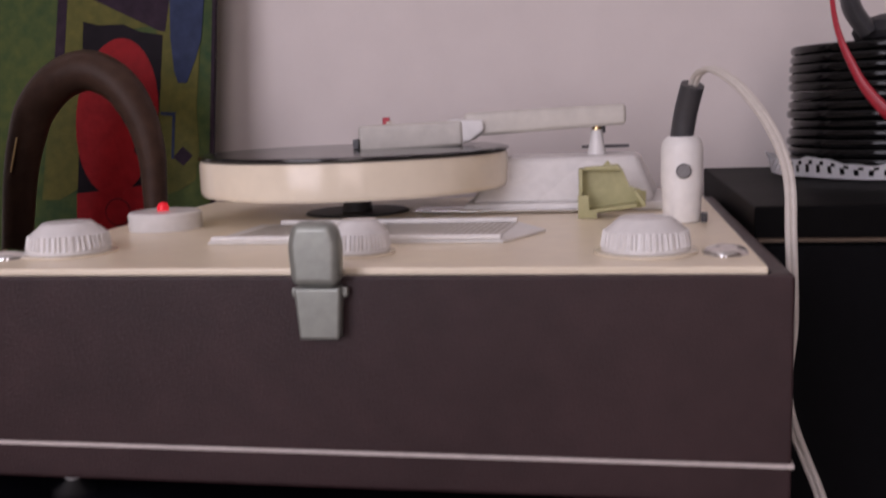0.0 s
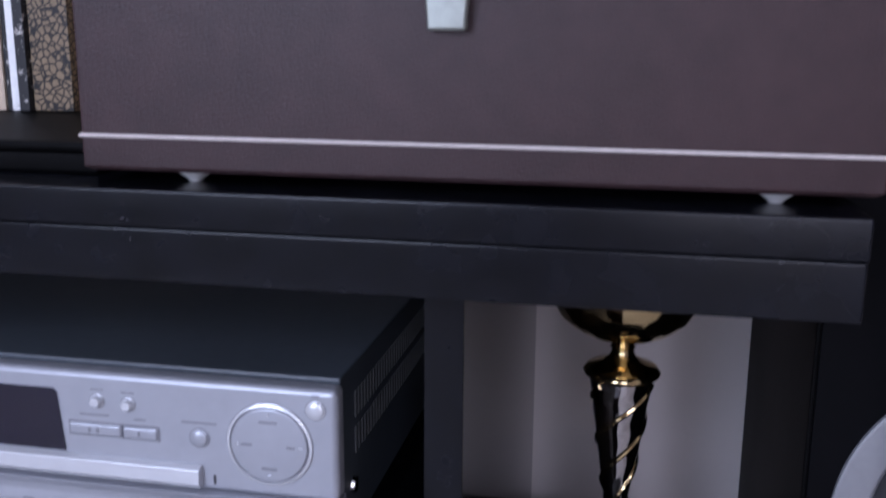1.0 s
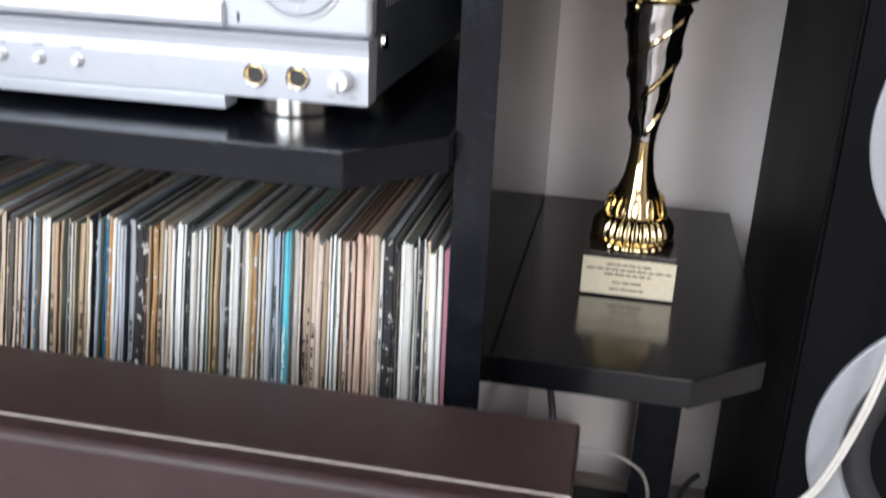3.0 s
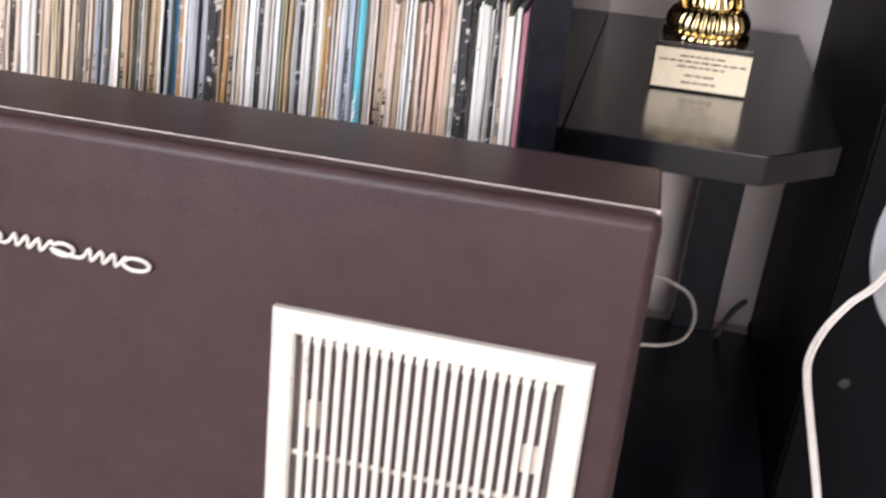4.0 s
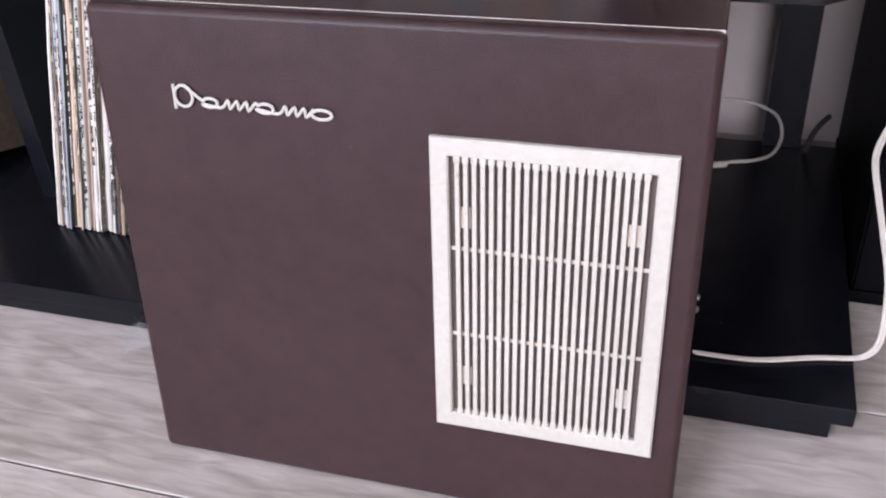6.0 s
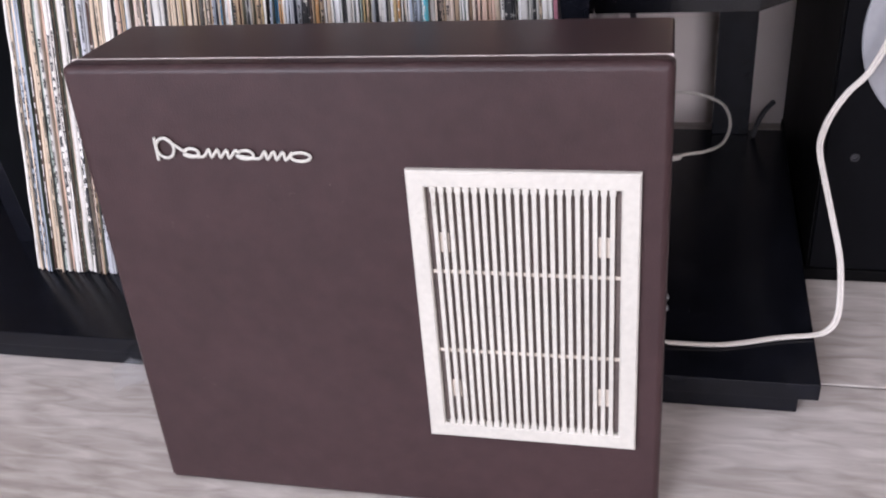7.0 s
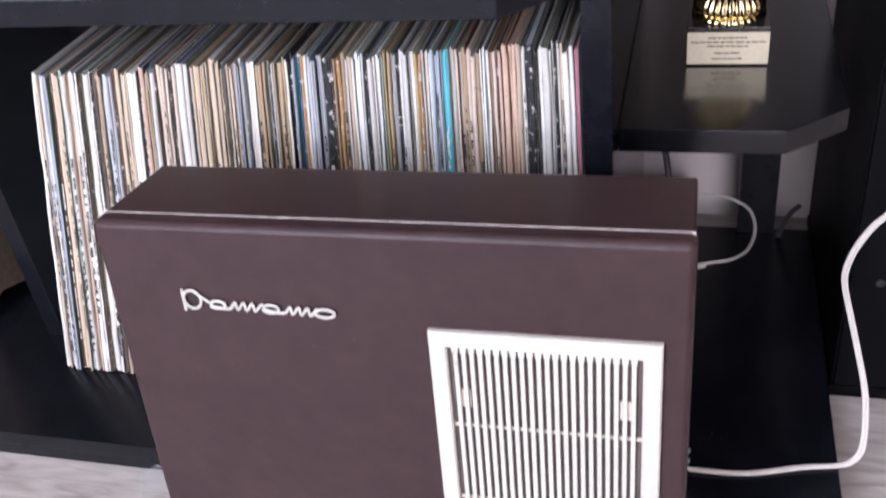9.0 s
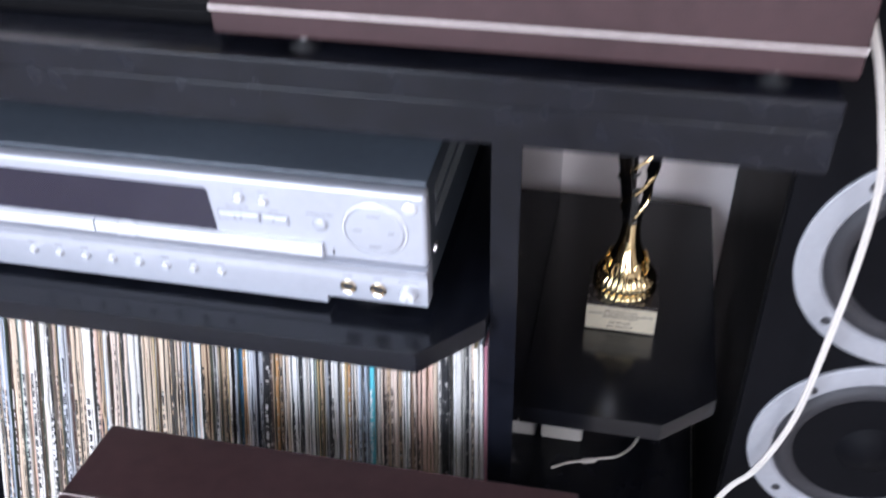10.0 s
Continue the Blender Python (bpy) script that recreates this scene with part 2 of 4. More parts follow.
def tube(bm, points, radius, sides=10, wide=1.0, steps=8, up=(0, 1, 0.3)):
    """A bent rod; wide: how much broader than thick. radius: one or one a point."""
    tmp = bmesh.new()
    line = smooth_path(points, steps) if steps else [Vector(p) for p in points]
    rings, side = [], Vector(up)
    for i, p in enumerate(line):
        along = (line[min(i + 1, len(line) - 1)] - line[max(i - 1, 0)]).normalized()
        side = (side - along * side.dot(along)).normalized()
        other = along.cross(side)
        r = radius if not hasattr(radius, "__call__") else radius(i / max(1, len(line) - 1))
        rings.append([tmp.verts.new(p + r * (wide * math.cos(a) * side + math.sin(a) * other)) for a in (2 * math.pi * k / sides for k in range(sides))])
    for lo, hi in zip(rings, rings[1:]):
        for k in range(sides):
            j = (k + 1) % sides
            tmp.faces.new((lo[k], lo[j], hi[j], hi[k]))
    tmp.faces.new(rings[0][::-1])
    tmp.faces.new(rings[-1])
    bmesh.ops.recalc_face_normals(tmp, faces=tmp.faces)
    return merge(bm, tmp)


def soft_normals(me, limit):
    """A normal for each corner: the mean of the faces round it, by area, as far as they turn little."""
    faces = [(f.normal.copy(), f.area) for f in me.polygons]
    around = collections.defaultdict(list)
    for f in me.polygons:
        for v in f.vertices:
            around[v].append(f.index)
    out = []
    for f in me.polygons:
        for v in f.vertices:
            total = Vector((0, 0, 0))
            for k in around[v]:
                if faces[k][0].dot(f.normal) > limit:
                    total += faces[k][0] * faces[k][1]
            out.append(total.normalized() if total.length > 1e-12 else f.normal.copy())
    return out


def linked(name, bm, material, angle=35):
    me = bpy.data.meshes.new(name)
    bmesh.ops.recalc_face_normals(bm, faces=bm.faces)
    bm.to_mesh(me)
    bm.free()
    me.materials.append(material)
    me.polygons.foreach_set("use_smooth", [True] * len(me.polygons))
    me.normals_split_custom_set(soft_normals(me, math.cos(radians(max(angle, 40)))))
    return new(name, me)


def thing(name, place, label, category, group="", kind=""):
    ob = new(name)
    ob.empty_display_size = 0.02
    ob.location = place
    return tagged(ob, label, category, group, kind)


def part(name, bm, material, parent, label="", angle=35):
    """One mesh under a thing, or under a part; its corners are in world metres."""
    ob = linked(name, bm, material, angle)
    ob.parent = parent
    if parent.data is None:
        ob.matrix_parent_inverse = Matrix.Translation(parent.location).inverted()
    return tagged(ob, label) if label else ob


def whole(name, bm, material, label, category, group="", kind="", angle=35):
    return tagged(linked(name, bm, material, angle), label, category, group, kind)


def boxed(x0, x1, y0, y1, z0, z1, bevel=0.0, seg=2):
    return box(bmesh.new(), x0, x1, y0, y1, z0, z1, bevel, seg)


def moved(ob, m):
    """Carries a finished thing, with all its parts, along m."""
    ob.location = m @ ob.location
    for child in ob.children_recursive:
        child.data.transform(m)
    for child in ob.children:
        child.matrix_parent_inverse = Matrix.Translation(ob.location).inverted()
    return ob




# ---- the room ----
WALL_Y = 0.385
slab = boxed(-2.6, 2.0, -2.6, 0.55, -0.12, -0.012)
floor_ob = whole("floor", slab, FLOORWOOD, "grey-brown wood-look plank floor", "floor", kind="structure")
whole("wall_north", boxed(-2.6, 2.0, WALL_Y, WALL_Y + 0.15, -0.012, 2.6), WALLPAINT, "plain pale pinkish painted plaster wall", "wall", kind="structure")
# unseen walls, added in a darker tone to lower the fill light
whole("wall_east", boxed(1.9, 2.05, -2.6, WALL_Y, -0.012, 2.6), ROOMPAINT, "unseen side wall, darkened to cut bounced light", "wall", kind="structure")
whole("wall_west", boxed(-2.65, -2.5, -2.6, WALL_Y, -0.012, 2.6), ROOMPAINT, "unseen side wall, darkened to cut bounced light", "wall", kind="structure")
south = bmesh.new()
for xa, xb in ((-2.5, -1.75), (-0.35, 0.15), (0.95, 1.9)):
    box(south, xa, xb, -2.6, -2.45, -0.012, 2.6)
box(south, -1.75, -0.35, -2.6, -2.45, -0.012, 0.42)
box(south, -1.75, -0.35, -2.6, -2.45, 2.42, 2.6)
box(south, 0.15, 0.95, -2.6, -2.45, 2.1, 2.6)
whole("wall_south", south, ROOMPAINT, "unseen wall with window and door openings, darkened to cut bounced light", "wall", kind="structure")
whole("ceiling", boxed(-2.65, 2.05, -2.6, WALL_Y + 0.15, 2.6, 2.7), CEILPAINT, "white painted ceiling", "ceiling", kind="structure")
wframe = bmesh.new()
for x in (-1.75, -1.075, -0.40):
    box(wframe, x, x + 0.05, -2.55, -2.5, 0.42, 2.42, 0.004)
for z in (0.42, 2.37):
    box(wframe, -1.70, -0.40, -2.55, -2.5, z, z + 0.05, 0.004)
dframe = bmesh.new()
for x in (0.15, 0.90):
    box(dframe, x, x + 0.05, -2.55, -2.5, 0.0, 2.1, 0.004)
for z in (0.0, 0.75, 2.05):
    box(dframe, 0.2, 0.9, -2.55, -2.5, z, z + 0.05, 0.004)
whole("door_1", dframe, WHITEPLASTIC, "white glazed balcony door frame", "door", kind="structure")
whole("window_1", wframe, WHITEPLASTIC, "white two-light window frame", "window", kind="structure")

# ---- the black wall unit ----
unit = thing("shelf_unit", (-0.2, 0.17, 0), "black-brown laminate shelf unit standing on the plank floor", "shelf")
part("top_board", boxed(-1.15, 0.214, -0.022, 0.372, 0.5885, 0.605, 0.0012), BLACKWOOD, unit)
part("top_rail", boxed(-1.15, 0.2135, -0.021, 0.37, 0.564, 0.588, 0.0012), BLACKWOOD, unit)
part("centre_panel", boxed(0.0355, 0.0535, 0.019, 0.3584, 0.0305, 0.5638, 0.0008), PANELGLOSS, unit)
part("edge_band", boxed(0.0353, 0.0537, 0.0168, 0.0188, 0.0305, 0.5638, 0.0005), BLACKWOOD, unit)
part("side_panel", boxed(-0.508, -0.49, 0.08, 0.366, 0.0305, 0.5638, 0.0008), BLACKWOOD, unit)
part("side_panel", boxed(-1.15, -1.132, 0.0, 0.366, 0.0305, 0.5638, 0.0008), BLACKWOOD, unit)
part("middle_shelf", prism(bmesh.new(), [(-0.4898, -0.0369), (-0.0026, -0.0369), (0.0353, 0.004), (0.0353, 0.29), (-0.4898, 0.29)], 0.399, 0.416, 0.0009), BLACKWOOD, unit)
part("small_shelf", prism(bmesh.new(), [(0.0537, 0.0568), (0.1623, 0.0568), (0.204, 0.092), (0.204, 0.3585), (0.0537, 0.3585)], 0.2642, 0.2817, 0.0009), GLOSSWOOD, unit)
part("small_shelf_leg", boxed(0.149, 0.184, 0.306, 0.324, 0.0305, 0.2640, 0.0008), BLACKWOOD, unit)
part("bottom_board", boxed(-1.15, 0.2181, -0.0483, 0.3167, 0.0148, 0.0302, 0.0012), BLACKWOOD, unit)
part("kick_board", boxed(-1.13, 0.2045, -0.0462, 0.28, 0.0, 0.0146, 0.0008), BLACKWOOD, unit)


# ---- suitcase record player ----
def record_player():
    DECK = 0.696
    x0, x1, y0, y1 = -0.1155, 0.2205, -0.0075, 0.272
    ob = thing("record_player", (0.05, 0.13, 0.605), "brown leatherette suitcase record player with cream deck, on the shelf unit", "record player")
    lo, hi = 0.6115, DECK - 0.001
    part("case_front", boxed(x0, x1, y0, y0 + 0.0045, lo, hi, 0.0015), LEATHER, ob, "grained brown leatherette front")
    part("case_back", boxed(x0, x1, y1 - 0.0075, y1, lo, hi, 0.0015), LEATHER, ob)
    part("case_side", boxed(x0, x0 + 0.0075, y0 + 0.003, y1 - 0.003, lo, hi, 0.0015), LEATHER, ob)
    part("case_side", boxed(x1 - 0.0075, x1, y0 + 0.003, y1 - 0.003, lo, hi, 0.0015), LEATHER, ob)
    part("case_base", boxed(x0 + 0.002, x1 - 0.002, y0 + 0.002, y1 - 0.002, 0.6105, 0.616, 0.001), LEATHER, ob)
    strip = bmesh.new()
    box(strip, x0 - 0.0008, x1 + 0.0008, y0 - 0.0008, y1 + 0.0008, 0.6252, 0.6270, 0.0006)
    part("piping", strip, STRIPE, ob, "thin white piping")
    part("deck_plate", boxed(x0 + 0.0082, x1 - 0.0082, y0 + 0.005, y1 - 0.0082, DECK - 0.006, DECK + 0.0015, 0.0012), CREAM, ob, "cream enamelled deck plate")
    for x, y in ((-0.0688, 0.008), (0.1828, 0.009), (-0.0688, 0.24), (0.1828, 0.24)):
        part("foot", lathe(bmesh.new(), [(0.0030, 0.6051), (0.0036, 0.6060), (0.0095, 0.6104), (0.0095, 0.6108)], 24, pose(x, y, 0)), GREYPLASTIC, ob, "small grey plastic conical foot")
    # latch on the front
    up = bmesh.new()
    prism(up, [(-0.0092, 0), (0.0092, 0), (0.0101, 0.0165), (0.0076, 0.0240), (-0.0076, 0.0240), (-0.0101, 0.0165)], 0, 0.0095, 0.0036, pose(0.0508, y0 - 0.0004, 0.6925, 90), seg=5)
    latch = part("latch", up, LATCHMETAL, ob, "worn nickel case latch", angle=60)
    low = bmesh.new()
    prism(low, [(-0.0078, -0.0200), (0.0078, -0.0200), (0.0092, 0), (-0.0092, 0)], 0, 0.0062, 0.0014, pose(0.0508, y0 - 0.0006, 0.692, 90), seg=3)
    part("latch_tongue", low, LATCHMETAL, latch, angle=60)
    hinge = bmesh.new()
    box(hinge, 0.0398, 0.0618, y0 - 0.004, y0 - 0.0005, 0.6875, 0.6915, 0.0012)
    part("latch_hinge", hinge, LATCHMETAL, latch)

    def knob(x, y, r):
        k = bmesh.new()
        ribs = lambda a, z: 1 + (0.035 * (1 if math.sin(a * 44) > 0 else -1) if 0.0015 < z < 0.008 else 0)
        lathe(k, [(r, 0.0), (r, 0.0015), (r * 0.985, 0.002), (r * 0.93, 0.0075), (r * 0.9, 0.008), (r * 0.62, 0.0122), (r * 0.58, 0.0128), (r * 0.2, 0.0132), (0.001, 0.0132)], 176, pose(x, y, DECK + 0.0027), flute=ribs)
        kn = part("knob", k, GREYPLASTIC, ob, "ribbed grey plastic knob", angle=50)
        part("knob_skirt", lathe(bmesh.new(), [(r * 1.16, 0), (r * 1.16, 0.0008), (r * 0.9, 0.001)], 40, pose(x, y, DECK + 0.0016)), CREAM_GLOSS, kn)

    knob(0.171, 0.031, 0.0172)
    knob(-0.0795, 0.038, 0.0178)
    knob(0.0555, 0.032, 0.0125)
    boss = part("lamp_boss", lathe(bmesh.new(), [(0.0188, 0), (0.0188, 0.0085), (0.0178, 0.0094), (0.001, 0.0094)], 48, pose(-0.074, 0.121, DECK + 0.0016)), GREYPLASTIC, ob, "round grey boss")
    part("pilot_lamp", lathe(bmesh.new(), [(0.0031, 0), (0.0031, 0.0016), (0.0023, 0.0036), (0.0005, 0.0043)], 20, pose(-0.0750, 0.121, DECK + 0.0112)), LED, boss, "glowing red pilot lamp")
    for x, y in ((0.2005, 0.026), (-0.1005, 0.026)):
        c = bmesh.new()
        tmp = bmesh.new()
        bmesh.ops.create_icosphere(tmp, subdivisions=3, radius=0.0085)
        for v in tmp.verts:
            v.co.z = max(v.co.z, 0) * 0.45
            v.co *= 1 + 0.12 * noise.noise(v.co * 300)
        merge(c, tmp, pose(x, y, DECK + 0.0014))
        part("corner_screw", c, CHROME, ob, "dull dimpled metal corner cap", angle=60)
    # perforated white strip
    strip = bmesh.new()
    prism(strip, [(-0.024, 0.060), (0.112, 0.058), (0.128, 0.093), (0.113, 0.122), (-0.022, 0.124)], 0, 0.0012, 0.0004, pose(0, 0, DECK + 0.0016))
    plate = part("strobe_plate", strip, WHITEPLASTIC, ob, "flat grey plate with raised white edges")
    for y, xa, xb in ((0.0605, -0.022, 0.111), (0.121, -0.010, 0.112)):
        part("plate_rim", boxed(xa, xb, y - 0.002, y + 0.002, DECK + 0.003, DECK + 0.0052, 0.0006), WHITEPLASTIC, plate)
    for k in range(44):
        x = -0.0175 + k * 0.0029
        part("strobe_mark", prism(bmesh.new(), [(x, 0.066), (x + 0.0013, 0.066), (x + 0.0053, 0.116), (x + 0.0040, 0.116)], DECK + 0.0029, DECK + 0.0032), ARMPLASTIC, plate)
    # platter, mat and the record slipped on it
    cx, cy, R = 0.013, 0.187, 0.0875
    pl = bmesh.new()
    lathe(pl, [(R * 0.6, 0.7117), (R * 0.985, 0.7117), (R * 0.995, 0.7127), (R, 0.7147), (R, 0.7287), (R * 0.99, 0.7307), (R * 0.96, 0.7312), (0.004, 0.7312)], 96, pose(cx, cy, 0))
    platter = part("platter", pl, CREAM_GLOSS, ob, "cream gloss-painted platter")
    part("platter_mat", lathe(bmesh.new(), [(R * 0.99, 0.7313), (R * 1.005, 0.7319), (R * 1.005, 0.7331), (R * 0.98, 0.7337), (0.004, 0.7337)], 96, pose(cx, cy, 0)), VINYL, platter, "dark glossy platter mat")
    part("platter_hub", lathe(bmesh.new(), [(0.009, 0.6987), (0.008, 0.703), (0.006, 0.709), (0.006, 0.7116)], 40, pose(cx, cy, 0)), DARKPLASTIC, ob)
    # dark disc on the deck in place of the platter's shadow
    shade_disc = bmesh.new()
    lathe(shade_disc, [(0.030, 0.6977), (0.029, 0.6986), (0.001, 0.6986)], 60, pose(cx, cy, 0))
    part("platter_shade", shade_disc, DARKPLASTIC, ob, "dark disc standing in for the shade under the platter")
    leaf = bmesh.new()
    prism(leaf, [(0.048, 0.172), (0.085, 0.166), (0.148, 0.166), (0.150, 0.190), (0.050, 0.190)], 0.6983, 0.6997, 0.0005)
    part("brake_leaf", leaf, CHROME, ob, "thin shiny metal leaf")
    # tonearm tower and arm
    tower = bmesh.new()
    tmp = bmesh.new()
    lo = [(0.080, 0.176), (0.181, 0.176), (0.186, 0.245), (0.080, 0.245)]
    hi = [(0.0975, 0.190), (0.172, 0.190), (0.174, 0.238), (0.0975, 0.238)]
    a = [tmp.verts.new((x, y, 0.7022)) for x, y in lo]
    b = [tmp.verts.new((x, y, 0.7262)) for x, y in hi]
    tmp.faces.new(a[::-1])
    tmp.faces.new(b)
    for i in range(4):
        tmp.faces.new((a[i], a[(i + 1) % 4], b[(i + 1) % 4], b[i]))
    bmesh.ops.bevel(tmp, geom=tmp.edges[:], offset=0.0035, segments=3, profile=0.5, affect="EDGES")
    merge(tower, tmp)
    tw = part("arm_tower", tower, GREYPLASTIC, ob, "sloping grey plastic arm tower")
    part("tower_flange", boxed(0.0775, 0.188, 0.1735, 0.248, 0.6978, 0.7025, 0.0012), GREYPLASTIC, tw)
    part("pivot_cone", lathe(bmesh.new(), [(0.0056, 0.7259), (0.0040, 0.7337), (0.0032, 0.7392), (0.0032, 0.7402)], 24, pose(0.1495, 0.214, 0)), GREYPLASTIC, tw)
    piv = bmesh.new()
    lathe(piv, [(0.0026, 0.7402), (0.0026, 0.7472)], 16, pose(0.1495, 0.214, 0))
    part("pivot_pin", piv, GOLD, tw, "small brass pivot pin")
    fork = bmesh.new()
    box(fork, 0.1475, 0.1545, 0.2155, 0.2185, 0.7382, 0.7452, 0.0005)
    box(fork, 0.1415, 0.1555, 0.2090, 0.2185, 0.7425, 0.7447, 0.0005)
    part("pivot_fork", fork, DARKPLASTIC, tw, "dark pivot fork under the arm")
    lever = bmesh.new()
    box(lever, 0.1405, 0.168, 0.224, 0.229, 0.7292, 0.7309, 0.0005)
    part("lift_lever", lever, DARKPLASTIC, tw)
    arm = bmesh.new()
    tmp = bmesh.new()
    bmesh.ops.create_cube(tmp, size=1)
    bmesh.ops.scale(tmp, vec=(0.092, 0.013, 0.0118), verts=tmp.verts)
    for v in tmp.verts:
        if v.co.x < 0:
            v.co.z -= 0.0012 if v.co.z > 0 else 0.0032
    bmesh.ops.bevel(tmp, geom=tmp.edges[:], offset=0.0026, segments=3, profile=0.5, affect="EDGES")
    merge(arm, tmp, pose(0.1200, 0.208, 0.7482, 0, -0.8, 7))
    tonearm = part("tonearm", arm, ARMPLASTIC, ob, "beige-grey plastic tonearm")
    head = bmesh.new()
    tmp = bmesh.new()
    bmesh.ops.create_cube(tmp, size=1)
    bmesh.ops.scale(tmp, vec=(0.060, 0.019, 0.0160), verts=tmp.verts)
    for v in tmp.verts:
        if v.co.x > 0:
            v.co.z *= 0.9
            v.co.z += 0.0012
    bmesh.ops.bevel(tmp, geom=tmp.edges[:], offset=0.0024, segments=3, profile=0.5, affect="EDGES")
    merge(head, tmp, pose(0.0440, 0.1985, 0.7394, 0, -1.0, 7))
    hd = part("headshell", head, ARMPLASTIC, tonearm, "box-shaped grey headshell")
    joint = bmesh.new()
    prism(joint, [(0.066, -0.0075), (0.0805, -0.0050), (0.0890, 0.0010), (0.0885, 0.0072), (0.0680, 0.0082)], -0.0095, 0.0095, 0.0016, pose(-0.002, 0.2035, 0.7410, 90))
    part("arm_joint", joint, GREYPLASTIC, tonearm, "pale wedge where arm and head meet", angle=60)
    part("speed_tab", boxed(0.0275, 0.0315, 0.196, 0.199, 0.7468, 0.7512, 0.0004), REDGLOSS, hd, "tiny red tab")
    part("speed_tab", boxed(0.0302, 0.0335, 0.194, 0.1955, 0.7468, 0.7488, 0.0004), SLATPLASTIC, hd)
    part("cartridge", boxed(0.0125, 0.0160, 0.184, 0.196, 0.7338, 0.7394, 0.0005), DARKPLASTIC, hd)
    # broken arm rest
    rest = bmesh.new()
    rx, ry, rz = 0.1410, 0.142, 0.6977
    prism(rest, [(0.000, 0.0), (0.012, 0.001), (0.034, 0.004), (0.0345, 0.012), (0.026, 0.0150), (0.0225, 0.0235), (0.0200, 0.0265), (0.0165, 0.0262), (0.0150, 0.0285), (0.0125, 0.0258), (0.004, 0.0250), (0.000, 0.0245)], 0, 0.0016, 0.0004, pose(rx, ry + 0.0135, rz, 90))
    prism(rest, [(0.0, 0.0), (0.013, 0.0), (0.013, 0.0250), (0.006, 0.0245), (0.0045, 0.0150), (0.002, 0.0125), (0.0, 0.0120)], 0, 0.0018, 0.0004, pose(rx + 0.0006, ry - 0.001, rz, 90, 0, 90))
    prism(rest, [(0.0, 0.0), (0.0095, 0.0), (0.0095, 0.0035), (0.0060, 0.0040), (0.0055, 0.0115), (0.0, 0.0118)], 0, 0.0016, 0.0004, pose(rx, ry, rz, 90))
    prism(rest, [(0.002, 0.0236), (0.0215, 0.0236), (0.0200, 0.0262), (0.003, 0.0254)], 0, 0.0058, 0.0006, pose(rx, ry + 0.0118, rz, 90))
    tmp = bmesh.new()
    bmesh.ops.create_cube(tmp, size=1)
    bmesh.ops.scale(tmp, vec=(0.026, 0.0135, 0.0016), verts=tmp.verts)
    merge(rest, tmp, pose(rx + 0.0165, ry + 0.0060, rz + 0.0046, 0, -7, 0))
    tmp = bmesh.new()
    bmesh.ops.create_cube(tmp, size=1)
    bmesh.ops.scale(tmp, vec=(0.0016, 0.0135, 0.0090), verts=tmp.verts)
    merge(rest, tmp, pose(rx + 0.0310, ry + 0.0062, rz + 0.0098, 0, -32, 0))
    part("arm_rest", rest, OLIVE, ob, "broken olive-green plastic arm rest")
    return ob


record_player()


def mains_plug():
    ob = thing("plug", (0.187, 0.125, 0.6975), "white plastic plug with a screw, standing on the deck", "plug")
    b = bmesh.new()
    lathe(b, [(0.0086, 0.6978), (0.0090, 0.6995), (0.0094, 0.714), (0.0098, 0.7145), (0.0100, 0.7325), (0.0090, 0.7365), (0.007, 0.7385)], 40, pose(0.187, 0.125, 0))
    body = part("plug_body", b, WHITEPLASTIC, ob)
    part("plug_screw", lathe(bmesh.new(), [(0.0036, 0), (0.0036, 0.0012), (0.0030, 0.0018), (0.0005, 0.0018)], 20, pose(0.1872, 0.1157, 0.7225, 90)), SCREWGREY, body)
    part("plug_pin", boxed(0.1955, 0.1985, 0.118, 0.121, 0.6978, 0.7025, 0.0006), DARKPLASTIC, body)
    part("cord_sleeve", tube(bmesh.new(), [(0.1868, 0.125, 0.7375), (0.1885, 0.122, 0.750), (0.1912, 0.117, 0.7625)], 0.0055, 16), DARKPLASTIC, ob, "dark grey rubber cord sleeve")
    path = [(0.1912, 0.117, 0.7620), (0.1935, 0.111, 0.7675), (0.1990, 0.100, 0.7685), (0.2090, 0.087, 0.760), (0.2195, 0.073, 0.743), (0.2250, 0.062, 0.724), (0.2255, 0.056, 0.700),
            (0.2262, 0.053, 0.665), (0.2248, 0.052, 0.630), (0.2388, 0.053, 0.590), (0.2493, 0.056, 0.555), (0.2598, 0.062, 0.510), (0.2633, 0.070, 0.440), (0.2613, 0.076, 0.360), (0.2578, 0.082, 0.290), (0.2498, 0.088, 0.240),
            (0.2389, 0.090, 0.2057), (0.2259, 0.088, 0.1892), (0.2158, 0.083, 0.1731), (0.2106, 0.078, 0.1567), (0.2110, 0.073, 0.1452), (0.2163, 0.065, 0.1257), (0.2224, 0.052, 0.1045), (0.2288, 0.035, 0.080), (0.2296, 0.018, 0.0615), (0.2283, 0.009, 0.045),
            (0.2228, 0.006, 0.0355), (0.2128, 0.003, 0.0325), (0.1873, -0.002, 0.0322), (0.1473, -0.013, 0.0320), (0.1063, -0.015, 0.0328)]
    for side in (-1, 1):
        part("cord", tube(bmesh.new(), [(x + 0.0010 * side, y - 0.0006 * side, z) for x, y, z in path], 0.00135, 8), CABLEWHITE, ob, "white twin-core cord")
    return ob


moved(mains_plug(), Matrix.Translation((0.0042, 0, 0)))


